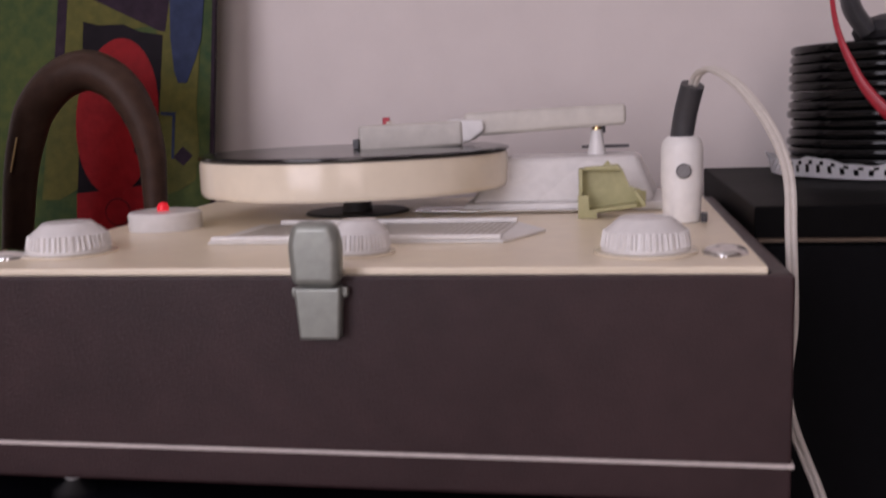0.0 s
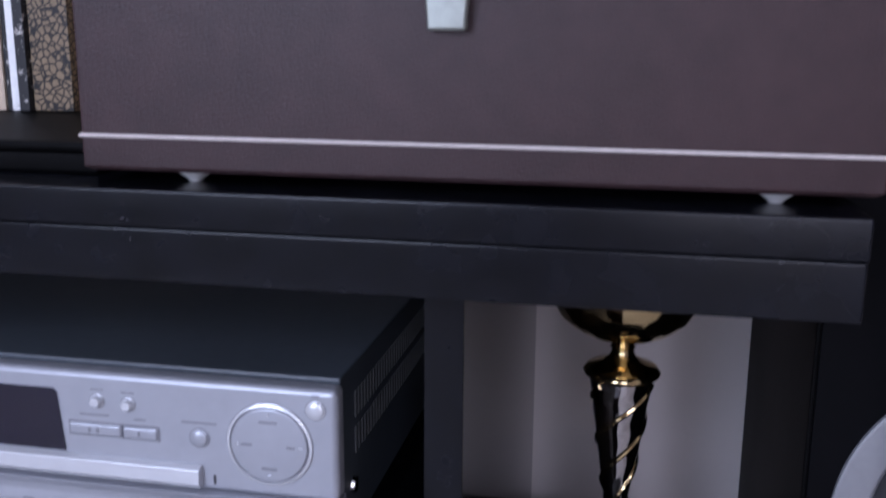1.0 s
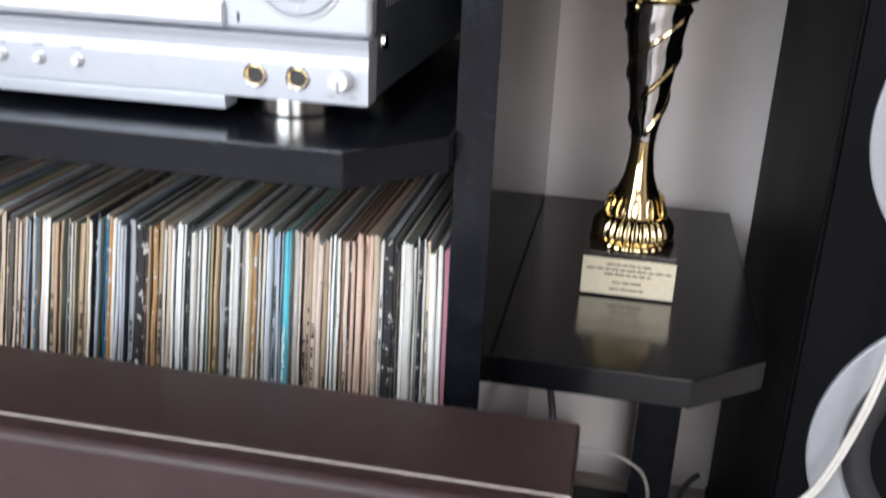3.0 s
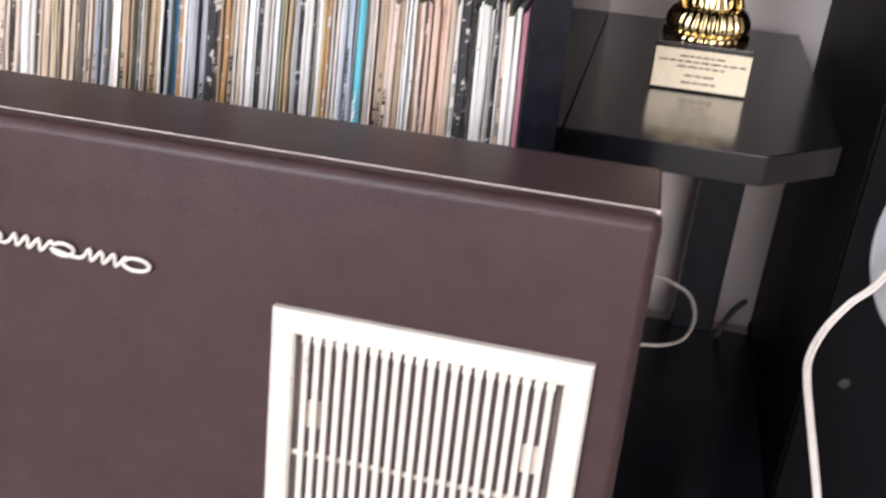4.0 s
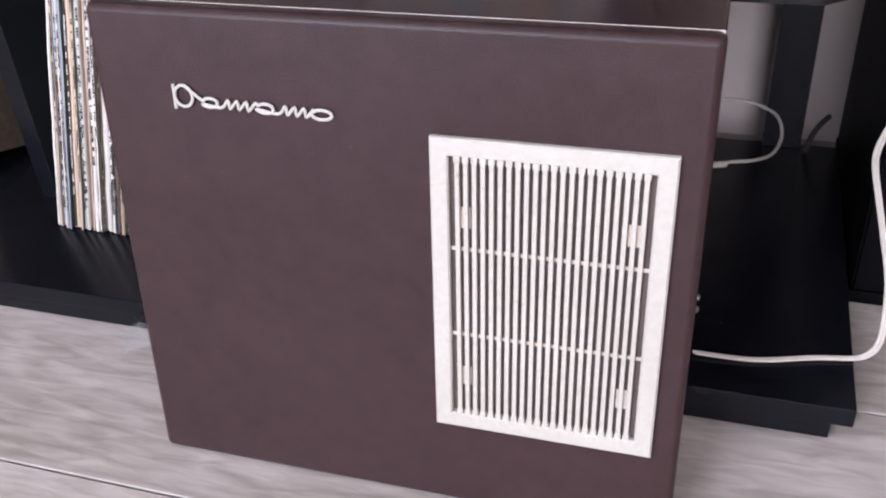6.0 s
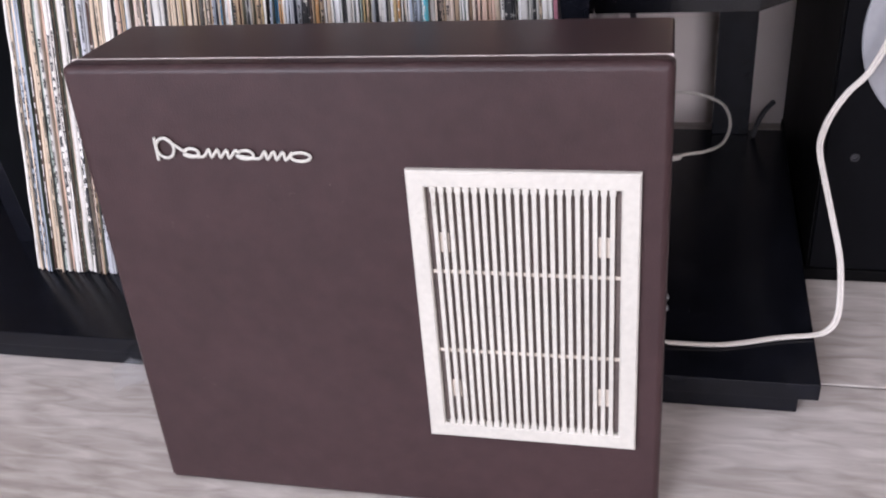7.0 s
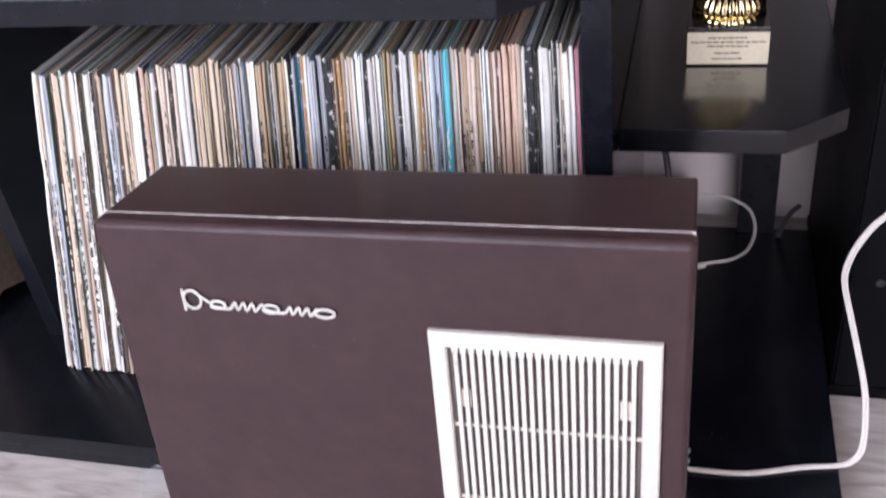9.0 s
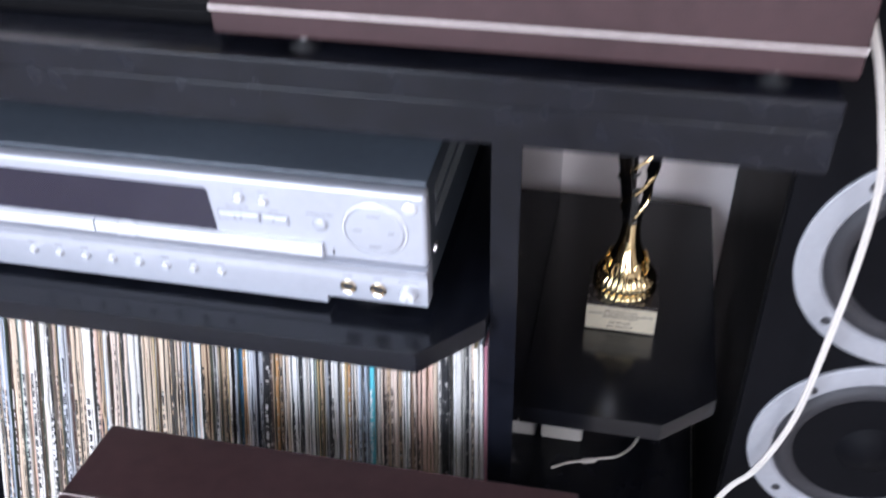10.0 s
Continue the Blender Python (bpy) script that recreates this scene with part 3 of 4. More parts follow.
# ---- the lid leaning against the unit ----
def suitcase_lid():
    m = Matrix.Translation((-0.0660, -0.1590, 0.0006)) @ pose(0, 0, 0, 0, 0, 0.32) @ pose(0, 0, 0, -7.4, 0, 0)
    ob = thing("suitcase_lid", (-0.06, -0.11, 0), "brown leatherette suitcase lid with white grille, leaning on the unit", "suitcase lid")
    W, Hh, D = 0.1749, 0.3136, 0.0869

    def sub(name, bm, material, parent=ob, label="", angle=35):
        bmesh.ops.transform(bm, matrix=m, verts=bm.verts)
        return part(name, bm, material, parent, label, angle)

    shell = bmesh.new()
    box(shell, -W, W, 0.0, 0.020, 0.0, Hh, 0.0050, 4)
    front = sub("front_panel", shell, LEATHER, label="grained brown leatherette front")
    side = [(0.010, 0.0025), (D, 0.0135), (D, Hh - 0.0095), (0.010, Hh - 0.0095)]
    turned = Matrix(((0, 0, 1, 0), (1, 0, 0, 0), (0, 1, 0, 0), (0, 0, 0, 1)))
    for xa in (-W + 0.001, W - 0.009):
        sub("side_wall", prism(bmesh.new(), side, xa, xa + 0.008, 0.0012, turned), LEATHER)
    sub("top_wall", boxed(-W + 0.001, W - 0.001, 0.010, D, Hh - 0.0093, Hh - 0.0008, 0.0022, 3), LEATHER)
    sub("bottom_wall", prism(bmesh.new(), [(0.010, 0.0025), (D, 0.0135), (D, 0.020), (0.010, 0.010)], -W + 0.0092, W - 0.0092, 0.0012, turned), LEATHER)
    pipe = bmesh.new()
    box(pipe, -W + 0.0012, W - 0.0012, 0.0128, 0.0141, 0.0062, Hh + 0.0003, 0.0005)
    sub("piping", pipe, STRIPE, label="thin white piping")
    stay = bmesh.new()
    for z in (0.157, 0.149):
        lathe(stay, [(0.0020, 0), (0.0020, 0.0032), (0.0009, 0.0036)], 14, Matrix.Translation((W - 0.002, 0.03, z)) @ pose(0, 0, 0, 0, 90, 0))
    sub("side_catch", stay, SCREWGREY, label="small chrome catch")
    # grille: outer frame, slats, two cross bars, four clips
    gx0, gx1, gz0, gz1 = 0.0285, 0.1595, 0.0644, 0.2536
    well = bmesh.new()
    box(well, gx0 + 0.006, gx1 - 0.006, -0.0006, -0.0001, gz0 + 0.006, gz1 - 0.006)
    sub("grille_cloth", well, DARKCLOTH, front, "dark loudspeaker cloth")
    fr = bmesh.new()
    fw = 0.0105
    loops = []
    for inset, y in ((0, -0.0002), (0, -0.0035), (0.001, -0.0045), (fw - 0.001, -0.0045), (fw, -0.0035), (fw, -0.0002)):
        loops.append([fr.verts.new((x, y, z)) for x, z in ((gx0 + inset, gz0 + inset), (gx1 - inset, gz0 + inset), (gx1 - inset, gz1 - inset), (gx0 + inset, gz1 - inset))])
    for lo, hi in zip(loops, loops[1:] + loops[:1]):
        for i in range(4):
            fr.faces.new((lo[i], lo[(i + 1) % 4], hi[(i + 1) % 4], hi[i]))
    grille = sub("grille", fr, GRILLEWHITE, label="white plastic loudspeaker grille")
    n, a, b = 22, gx0 + fw, gx1 - fw
    for i in range(n):
        x = a + (b - a) * (i + 1.0) / (n + 1)
        s = bmesh.new()
        box(s, x - 0.00135, x + 0.00135, -0.0040, -0.0012, gz0 + 0.006, gz1 - 0.006, 0.0005)
        sub("slat", s, GRILLEWHITE, grille)
        for z in (gz1 - fw - 0.0012, gz0 + fw + 0.0012):
            c = bmesh.new()
            box(c, x - 0.0019, x + 0.0019, -0.0042, -0.0012, z - 0.0022, z + 0.0022, 0.0006)
            sub("slat_root", c, GRILLEWHITE, grille)
    for z in (gz0 + 0.0662, gz0 + 0.1226):
        s = bmesh.new()
        box(s, a - 0.001, b + 0.001, -0.0013, -0.0007, z - 0.0012, z + 0.0012, 0.0002)
        sub("cross_bar", s, SLATPLASTIC, grille)
    for x, z in ((a + 0.0075, gz1 - 0.047), (b - 0.0085, gz1 - 0.047), (a + 0.0075, gz0 + 0.037), (b - 0.0085, gz0 + 0.037)):
        s = bmesh.new()
        box(s, x - 0.0042, x + 0.0042, -0.0013, -0.0007, z - 0.0065, z + 0.0065, 0.0002)
        sub("clip", s, SLATPLASTIC, grille)
    # the maker's mark as a plain looping line
    mark = bmesh.new()
    tube(mark, [(-0.1230, -0.0016, 0.2562), (-0.1230, -0.0016, 0.2706)], 0.0011, 8, steps=0, wide=0.8)
    swing = [(-0.1172 + 0.0056 * math.cos(a), 0.2640 + 0.0062 * math.sin(a)) for a in (0.4 * k + 1.2 for k in range(17))]
    swing += [(-0.1010 + 0.0048 * math.cos(a), 0.2612 + 0.0026 * math.sin(a)) for a in (2.8 - 0.5 * k for k in range(12))]
    for k in range(4):
        x = -0.0940 + k * 0.0056
        swing += [(x, 0.2588 - k * 0.0002), (x + 0.0046, 0.2636 - k * 0.0002)]
    swing += [(-0.0668 + 0.0050 * math.cos(a), 0.2604 + 0.0027 * math.sin(a)) for a in (2.6 - 0.5 * k for k in range(12))]
    for k in range(4):
        x = -0.0590 + k * 0.0056
        swing += [(x, 0.2580 - k * 0.0002), (x + 0.0046, 0.2628 - k * 0.0002)]
    swing += [(-0.0330 + 0.0060 * math.cos(a), 0.2595 + 0.0027 * math.sin(a)) for a in (2.6 - 0.5 * k for k in range(14))]
    tube(mark, [(x, -0.0016, z) for x, z in swing], 0.00100, 8, steps=4, wide=0.8, up=(0, 1, 0))
    sub("emblem", mark, EMBLEM, label="raised white script emblem", angle=60)
    return ob


suitcase_lid()


# ---- disc recorder ----
def disc_recorder():
    ob = thing("disc_recorder", (-0.22, 0.12, 0.418), "silver and black disc recorder on the middle shelf", "disc player")
    x0, x1 = -0.436, 0.0
    back = 0.270
    cover = bmesh.new()
    box(cover, x0 + 0.003, x1 - 0.002, 0.012, back, 0.4305, 0.5165, 0.0015)
    lid = part("cover", cover, DVDBLACK, ob, "black painted steel cover")
    for k in range(8):
        part("top_slot", boxed(-0.30 + k * 0.034, -0.275 + k * 0.034, 0.216, 0.240, 0.5163, 0.5170, 0.0002), SLITGREY, lid)
    for row, z in enumerate((0.4955, 0.4770)):
        for k in range(36):
            y = 0.034 + k * 0.0055
            part("vent_slit", boxed(-0.0022, -0.0014, y, y + 0.0028, z - 0.0068, z + 0.0068), SLITGREY, lid)
    part("side_screw", lathe(bmesh.new(), [(0.0045, 0), (0.0040, 0.0018), (0.001, 0.0022)], 20, pose(-0.0022, 0.030, 0.455, 0, 90)), CHROME, lid)
    front = bmesh.new()
    box(front, x0, x1, 0.0, 0.012, 0.4595, 0.5148, 0.0034, 4)
    fp = part("front_panel", front, SILVERPAINT, ob, "silver front panel")
    chin = bmesh.new()
    tmp = bmesh.new()
    prof = [(-0.0042, 0.4593), (-0.0028, 0.4555), (-0.0024, 0.4520), (-0.0030, 0.4470), (-0.0030, 0.4305), (0.010, 0.4305), (0.012, 0.4593)]
    prism(chin, prof, x0, x1, 0.0006, Matrix(((0, 0, 1, 0), (1, 0, 0, 0), (0, 1, 0, 0), (0, 0, 0, 1))))
    ch = part("chin_panel", chin, SILVERPAINT, ob)
    part("lower_lip", boxed(x0 + 0.066, -0.066, -0.0022, 0.012, 0.4238, 0.4303, 0.0008), SILVERPAINT, ob)
    disp = bmesh.new()
    prism(disp, [(-0.298, 0.4735), (-0.1345, 0.4735), (-0.1370, 0.5035), (-0.1390, 0.5053), (-0.2935, 0.5053), (-0.2955, 0.5035)], 0, 0.0006, 0, pose(0, -0.0001, 0, 90))
    part("display", disp, DISPLAY, fp, "dark display window")
    for xa, xb in ((x0 + 0.066, -0.2185), (-0.2175, -0.0655)):
        t = bmesh.new()
        prism(t, [(-0.0022, 0.4612), (-0.0045, 0.4640), (-0.0040, 0.4712), (-0.0002, 0.4728), (0.001, 0.4612)], xa, xb, 0.0004, Matrix(((0, 0, 1, 0), (1, 0, 0, 0), (0, 1, 0, 0), (0, 0, 0, 1))))
        part("tray_door", t, SILVERLITE, fp, "bright silver tray door")

    def button(x, z, r, name="button", y=0.0, h=0.0032, material=SILVERLITE, owner=fp):
        part("button_rim", lathe(bmesh.new(), [(r * 1.22, 0), (r * 1.22, 0.0003), (r * 1.0, 0.0003)], 28, pose(x, y, z, 90)), GREYINK, owner)
        return part(name, lathe(bmesh.new(), [(r * 1.12, 0), (r * 1.12, 0.0004), (r, 0.0005), (r * 0.96, h * 0.7), (r * 0.7, h), (0.0003, h)], 28, pose(x, y, z, 90)), material, owner)

    button(-0.1163, 0.5005, 0.0031)
    button(-0.1007, 0.5000, 0.0031)
    button(-0.0100, 0.5050, 0.0041, h=0.002)
    button(-0.0660, 0.4862, 0.0042, h=0.002, material=SILVERPAINT)
    for k in range(8):
        button(-0.2690 + k * 0.0190, 0.4410, 0.0027, y=-0.003, owner=ch)
    dial = bmesh.new()
    lathe(dial, [(0.0180, 0), (0.0180, 0.0012), (0.0172, 0.0018), (0.001, 0.0019)], 64, pose(-0.0320, 0, 0.4862, 90))
    dd = part("dial", dial, SILVERPAINT, fp, "large round control pad")
    part("dial_groove", lathe(bmesh.new(), [(0.0207, 0), (0.0207, 0.0002), (0.0170, 0.0002)], 64, pose(-0.0320, 0, 0.4862, 90)), GREYINK, dd)
    part("dial_ring", lathe(bmesh.new(), [(0.0204, 0), (0.0203, 0.0009), (0.0190, 0.0013), (0.0186, 0)], 64, pose(-0.0320, 0, 0.4862, 90), closed=False), SILVERLITE, dd, "bright silver ring")
    for k in range(4):
        a = radians(90 * k)
        px, pz = -0.0320 + 0.0150 * math.cos(a), 0.4862 + 0.0150 * math.sin(a)
        part("arrow", prism(bmesh.new(), [(px + 0.0011 * math.cos(a + b), pz + 0.0011 * math.sin(a + b)) for b in (0, 2.1, 4.2)], 0, 0.00225, 0, pose(0, 0, 0, 90)), SILVERLITE, dd)
    for x, z, w in ((0, 0.0115, 0.0042), (0, -0.0115, 0.0036), (-0.0105, 0, 0.0026), (0.0105, 0, 0.002)):
        part("print_bar", boxed(-0.0320 + x - w, -0.0320 + x + w, -0.00215, -0.0018, 0.4862 + z - 0.0005, 0.4862 + z + 0.0005), GREYINK, dd)
    for x, z, w, y in ((-0.1163, 0.5062, 0.0032, 0), (-0.1007, 0.5058, 0.0034, 0), (-0.1185, 0.4932, 0.0075, 0), (-0.0955, 0.4926, 0.003, 0), (-0.0660, 0.4938, 0.0085, 0), (-0.0100, 0.5118, 0.0018, 0)):
        part("print_bar", boxed(x - w, x + w, y - 0.0002, y + 0.0002, z - 0.0004, z + 0.0004), GREYINK, fp)
    for k in range(8):
        part("print_bar", boxed(-0.2718 + k * 0.0190, -0.2662 + k * 0.0190, -0.0033, -0.0026, 0.4466, 0.4476), GREYINK, ch)
    for xa, xb in ((-0.1315, -0.1045), (-0.1040, -0.0862)):
        part("button_rim", boxed(xa - 0.0006, xb + 0.0006, -0.0003, 0.0005, 0.4822, 0.4898, 0.0002), GREYINK, fp)
        part("bar_button", boxed(xa, xb, -0.0016, 0.001, 0.4828, 0.4892, 0.0015, 3), SILVERPAINT, fp)
    for x in (-0.1205, -0.1165, -0.0955):
        part("print_bar", boxed(x - 0.0007, x + 0.0007, -0.0018, -0.00155, 0.4848, 0.4872), GREYINK, fp)
    part("memory_slot", boxed(-0.0600, -0.0588, -0.0004, 0.0005, 0.4635, 0.4680), DARKPLASTIC, fp)
    for x in (-0.0512, -0.0318):
        j = part("jack", lathe(bmesh.new(), [(0.0056, 0), (0.0056, 0.0010), (0.0050, 0.0016), (0.0042, 0.0012), (0.0032, 0.0003)], 32, pose(x, -0.0029, 0.4412, 90), closed=False), CHROME, ch, "microphone jack with gold-plated throat")
        part("jack_throat", lathe(bmesh.new(), [(0.0043, 0.0010), (0.0040, 0.0014), (0.0036, 0.0009), (0.0033, 0.0004)], 28, pose(x, -0.0029, 0.4412, 90), closed=False), GOLD, j)
        part("jack_hole", lathe(bmesh.new(), [(0.0034, 0), (0.0034, 0.0006), (0.001, 0.0006)], 24, pose(x, -0.0029, 0.4412, 90)), RUBBER, j)
        part("print_bar", boxed(x - 0.0032, x + 0.0032, -0.0030, -0.0022, 0.4490, 0.4500), GREYINK, ch)
    kn = part("level_knob", lathe(bmesh.new(), [(0.0055, 0), (0.0050, 0.006), (0.0044, 0.0068), (0.0005, 0.0068)], 32, pose(-0.0120, -0.0029, 0.4420, 90)), SILVERLITE, ch, "silver level knob")
    part("pointer", boxed(-0.0126, -0.0114, -0.0102, -0.0094, 0.4375, 0.4420, 0.0002), GREYINK, kn)
    for x in (-0.0165, -0.0065):
        part("print_bar", boxed(x - 0.0018, x + 0.0018, -0.0033, -0.0026, 0.4338, 0.4345), GREYINK, ch)
    part("print_bar", boxed(-0.0185, -0.0055, -0.0030, -0.0022, 0.4492, 0.4502), GREYINK, ch)
    for x in (-0.045, -0.391):
        for y in (0.035, 0.185):
            part("foot", lathe(bmesh.new(), [(0.0205, 0.4182), (0.021, 0.4192), (0.021, 0.4285), (0.019, 0.4304)], 40, pose(x, y, 0)), CHROME, ob, "round chromed foot")
    return ob


moved(disc_recorder(), Matrix.Translation((-0.0005, -0.003, -0.002)) @ Matrix.Diagonal((1.03, 1, 1, 1)))


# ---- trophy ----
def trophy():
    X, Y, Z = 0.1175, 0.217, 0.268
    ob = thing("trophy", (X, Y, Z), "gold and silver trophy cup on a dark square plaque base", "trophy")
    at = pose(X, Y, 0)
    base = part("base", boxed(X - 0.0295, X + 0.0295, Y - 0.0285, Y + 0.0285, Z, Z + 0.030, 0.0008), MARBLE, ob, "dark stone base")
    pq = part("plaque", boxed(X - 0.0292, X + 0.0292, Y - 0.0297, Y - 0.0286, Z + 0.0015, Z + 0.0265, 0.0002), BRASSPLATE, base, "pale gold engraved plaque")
    for z, w in ((0.0225, 0.0140), (0.0192, 0.0265), (0.0160, 0.0150), (0.0105, 0.0095), (0.0060, 0.0110)):
        dash, x = random.Random(int(w * 10000)), X - w
        line = bmesh.new()
        while x < X + w - 0.001:
            step = dash.uniform(0.002, 0.0065)
            box(line, x, min(x + step, X + w), Y - 0.0299, Y - 0.0296, Z + z - 0.0006, Z + z + 0.0005)
            x += step + 0.0009
        part("engraved_line", line, INK, pq)
    flute = lambda a, z: 1 + 0.045 * math.cos(a * 32) * max(0.0, 1 - abs(z - 0.308) / 0.014)
    bell = bmesh.new()
    lathe(bell, [(0.0265, 0.2981), (0.0272, 0.2995), (0.0262, 0.3015), (0.0240, 0.3025), (0.0258, 0.305), (0.0252, 0.310), (0.0225, 0.315), (0.0190, 0.3175), (0.0195, 0.320), (0.0172, 0.327), (0.0125, 0.335), (0.0095, 0.343), (0.0078, 0.355), (0.0073, 0.3665)], 192, at, flute=flute)
    part("bell_foot", bell, GOLD, ob, "fluted gold foot", angle=60)
    for k in range(12):
        a = 2 * math.pi * k / 12
        r, z = 0.0178, 0.324
        loop = [(X + (r + 0.0006) * math.cos(a + 0.13 * math.cos(t)) * (1 - 0.10 * math.sin(t)), Y + (r + 0.0006) * math.sin(a + 0.13 * math.cos(t)) * (1 - 0.10 * math.sin(t)), z + 0.0062 * math.sin(t)) for t in (2 * math.pi * q / 10 for q in range(11))]
        part("petal", tube(bmesh.new(), loop, 0.0007, 6, steps=0), GOLD, ob)
    twist = lambda a, z: 1 + 0.012 * math.cos(4 * a - (z - 0.366) * 320)
    stem = bmesh.new()
    lathe(stem, [(0.0074 + (0.0200 - 0.0074) * (k / 26) ** 0.9, 0.367 + 0.0845 * k / 26) for k in range(27)], 60, at, flute=twist)
    st = part("stem", stem, SILVERDARK, ob, "twisted silver stem", angle=70)
    for s in range(3):
        pts = []
        for k in range(32):
            z = 0.370 + 0.078 * k / 31
            r = 0.0074 + (0.0200 - 0.0074) * ((z - 0.367) / 0.0845) ** 0.9
            a = 2 * math.pi * s / 3 + (z - 0.366) * 72 - 1.9
            pts.append((X + r * 0.975 * math.cos(a), Y + r * 0.975 * math.sin(a), z))
        part("spiral", tube(bmesh.new(), pts, 0.0019, 8, steps=0), GOLD, st, "gold spiral band")
    part("ring", lathe(bmesh.new(), [(0.0076, 0.3655), (0.0082, 0.3665), (0.0082, 0.3685), (0.0076, 0.369)], 40, at), CHROME, ob)
    col = bmesh.new()
    lathe(col, [(0.0195, 0.4505), (0.0235, 0.4530), (0.0242, 0.4550), (0.0215, 0.4585), (0.0120, 0.4620), (0.0080, 0.4650), (0.0066, 0.4690), (0.0080, 0.4710), (0.0066, 0.4728), (0.0095, 0.4750)], 60, at)
    part("collar", col, GOLD, ob, "gold collar and neck", angle=60)
    gad = lambda a, z: 1 + 0.06 * (abs(math.sin(a * 11)) - 0.6) * max(0.0, 1 - (z - 0.475) / 0.024)
    cup = bmesh.new()
    outer = [(0.0090, 0.4748), (0.0200, 0.4785), (0.0310, 0.4840), (0.0400, 0.4920), (0.0448, 0.5010), (0.0472, 0.5100), (0.0490, 0.5180), (0.0508, 0.5215), (0.0513, 0.5225)]
    inner = [(r - 0.0012, z + 0.0006) for r, z in outer[::-1]]
    lathe(cup, outer + inner, 96, at, closed=False, flute=gad)
    part("cup", cup, GOLD, ob, "wide gold bowl with petal ribs", angle=60)
    return ob


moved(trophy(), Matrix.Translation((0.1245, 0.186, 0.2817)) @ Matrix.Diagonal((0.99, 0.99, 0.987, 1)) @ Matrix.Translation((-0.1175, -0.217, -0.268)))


# ---- tower loudspeaker ----
def loudspeaker():
    x0, x1, y0, y1, top = 0.2150, 0.428, 0.111, 0.372, 0.7055
    ob = thing("loudspeaker", (0.322, 0.24, 0), "black floor-standing loudspeaker with two grey-ringed woofers", "loudspeaker")
    cab = part("cabinet", boxed(x0, x1, y0 + 0.004, y1, 0.012, top, 0.0015), SPEAKERBLACK, ob, "black vinyl cabinet")
    part("plinth", boxed(x0 - 0.001, x1 + 0.001, y0 + 0.001, y1 + 0.002, 0, 0.0118, 0.0012), SPEAKERBLACK, ob)
    part("baffle", boxed(x0 + 0.002, x1 - 0.002, y0, y0 + 0.0045, 0.014, top - 0.018, 0.0012), CONE, cab)
    part("trim_line", boxed(x0 + 0.001, x1 - 0.001, y0 + 0.0005, y0 + 0.0042, top - 0.0165, top - 0.0150), BRONZE, cab, "thin bronze trim line")
    cx = 0.3225
    for cz, name in ((0.4175, "woofer"), (0.2285, "woofer")):
        r = 0.0935
        dr = part(name, lathe(bmesh.new(), [(r, 0), (r, 0.0025), (r - 0.002, 0.004), (r - 0.0165, 0.004), (r - 0.0185, 0.0025), (r - 0.0205, 0.0)], 96, pose(cx, y0, cz, 90), closed=False), RINGGREY, ob, "woofer with a grey painted ring")
        part("surround", lathe(bmesh.new(), [(r - 0.020, 0.0008), (r - 0.024, 0.0048), (r - 0.031, 0.0052), (r - 0.036, 0.0008)], 72, pose(cx, y0 - 0.0001, cz, 90), closed=False), RUBBER, dr, "black rubber surround", angle=60)
        part("cone", lathe(bmesh.new(), [(r - 0.0355, 0.0012), (r - 0.05, 0.0009), (0.026, 0.0004), (0.024, 0.0010), (0.016, 0.0065), (0.006, 0.0090), (0.0005, 0.0092)], 72, pose(cx, y0 - 0.0001, cz, 90), closed=False), CONE, dr, angle=60)
        for k in range(4):
            a = radians(42 + 90 * k)
            part("ring_screw", lathe(bmesh.new(), [(0.0036, 0), (0.0036, 0.0006), (0.0008, 0.0002)], 16, pose(cx + (r - 0.0105) * math.cos(a), y0 - 0.0039, cz + (r - 0.0105) * math.sin(a), 90)), RUBBER, dr)
    part("peg_socket", lathe(bmesh.new(), [(0.0035, 0), (0.0035, 0.001), (0.002, 0.0012), (0.0018, 0.0004)], 16, pose(0.2385, y0, 0.122, 90)), RUBBER, cab)
    return ob


moved(loudspeaker(), Matrix.Translation((0.0085, 0, 0)))


# ---- things on the loudspeaker ----
def doily():
    """A flat crocheted round with an upstanding open-work rim."""
    bm = bmesh.new()
    n = 180
    cx, cy, z = 0.334, 0.295, 0.7062
    rows = [(0.001, 0.0), (0.045, 0.0), (0.0665, 0.0003), (0.0745, 0.0010), (0.0748, 0.0036), (0.0750, 0.0056), (0.0752, 0.0076), (0.0754, 0.0096), (0.0758, 0.0112)]
    rings = []
    for k, (r, h) in enumerate(rows):
        ring = []
        for i in range(n):
            a = 2 * math.pi * i / n
            wave = 0.0022 * math.sin(5 * a + 0.6) + 0.0014 * math.sin(11 * a)
            f = max(0, k - 3) / 5
            rr = r + wave * f + (0.0012 * math.cos(a * 30) if k == 8 else 0)
            ring.append(bm.verts.new((cx + rr * math.cos(a), cy + rr * math.sin(a), z + h * (1 + 0.18 * math.sin(7 * a)) + (0.0006 * math.cos(a * 30) if k == 8 else 0))))
        rings.append(ring)
    for k, (lo, hi) in enumerate(zip(rings, rings[1:])):
        for i in range(n):
            if k in (4, 6) and (i + k) % 3 == 0 or k == 5 and i % 3 == 2:
                continue
            j = (i + 1) % n
            bm.faces.new((lo[i], lo[j], hi[j], hi[i]))
    bmesh.ops.solidify(bm, geom=bm.faces[:], thickness=0.0009)
    return whole("doily", bm, LACE, "white crocheted lace doily on the black loudspeaker", "doily")


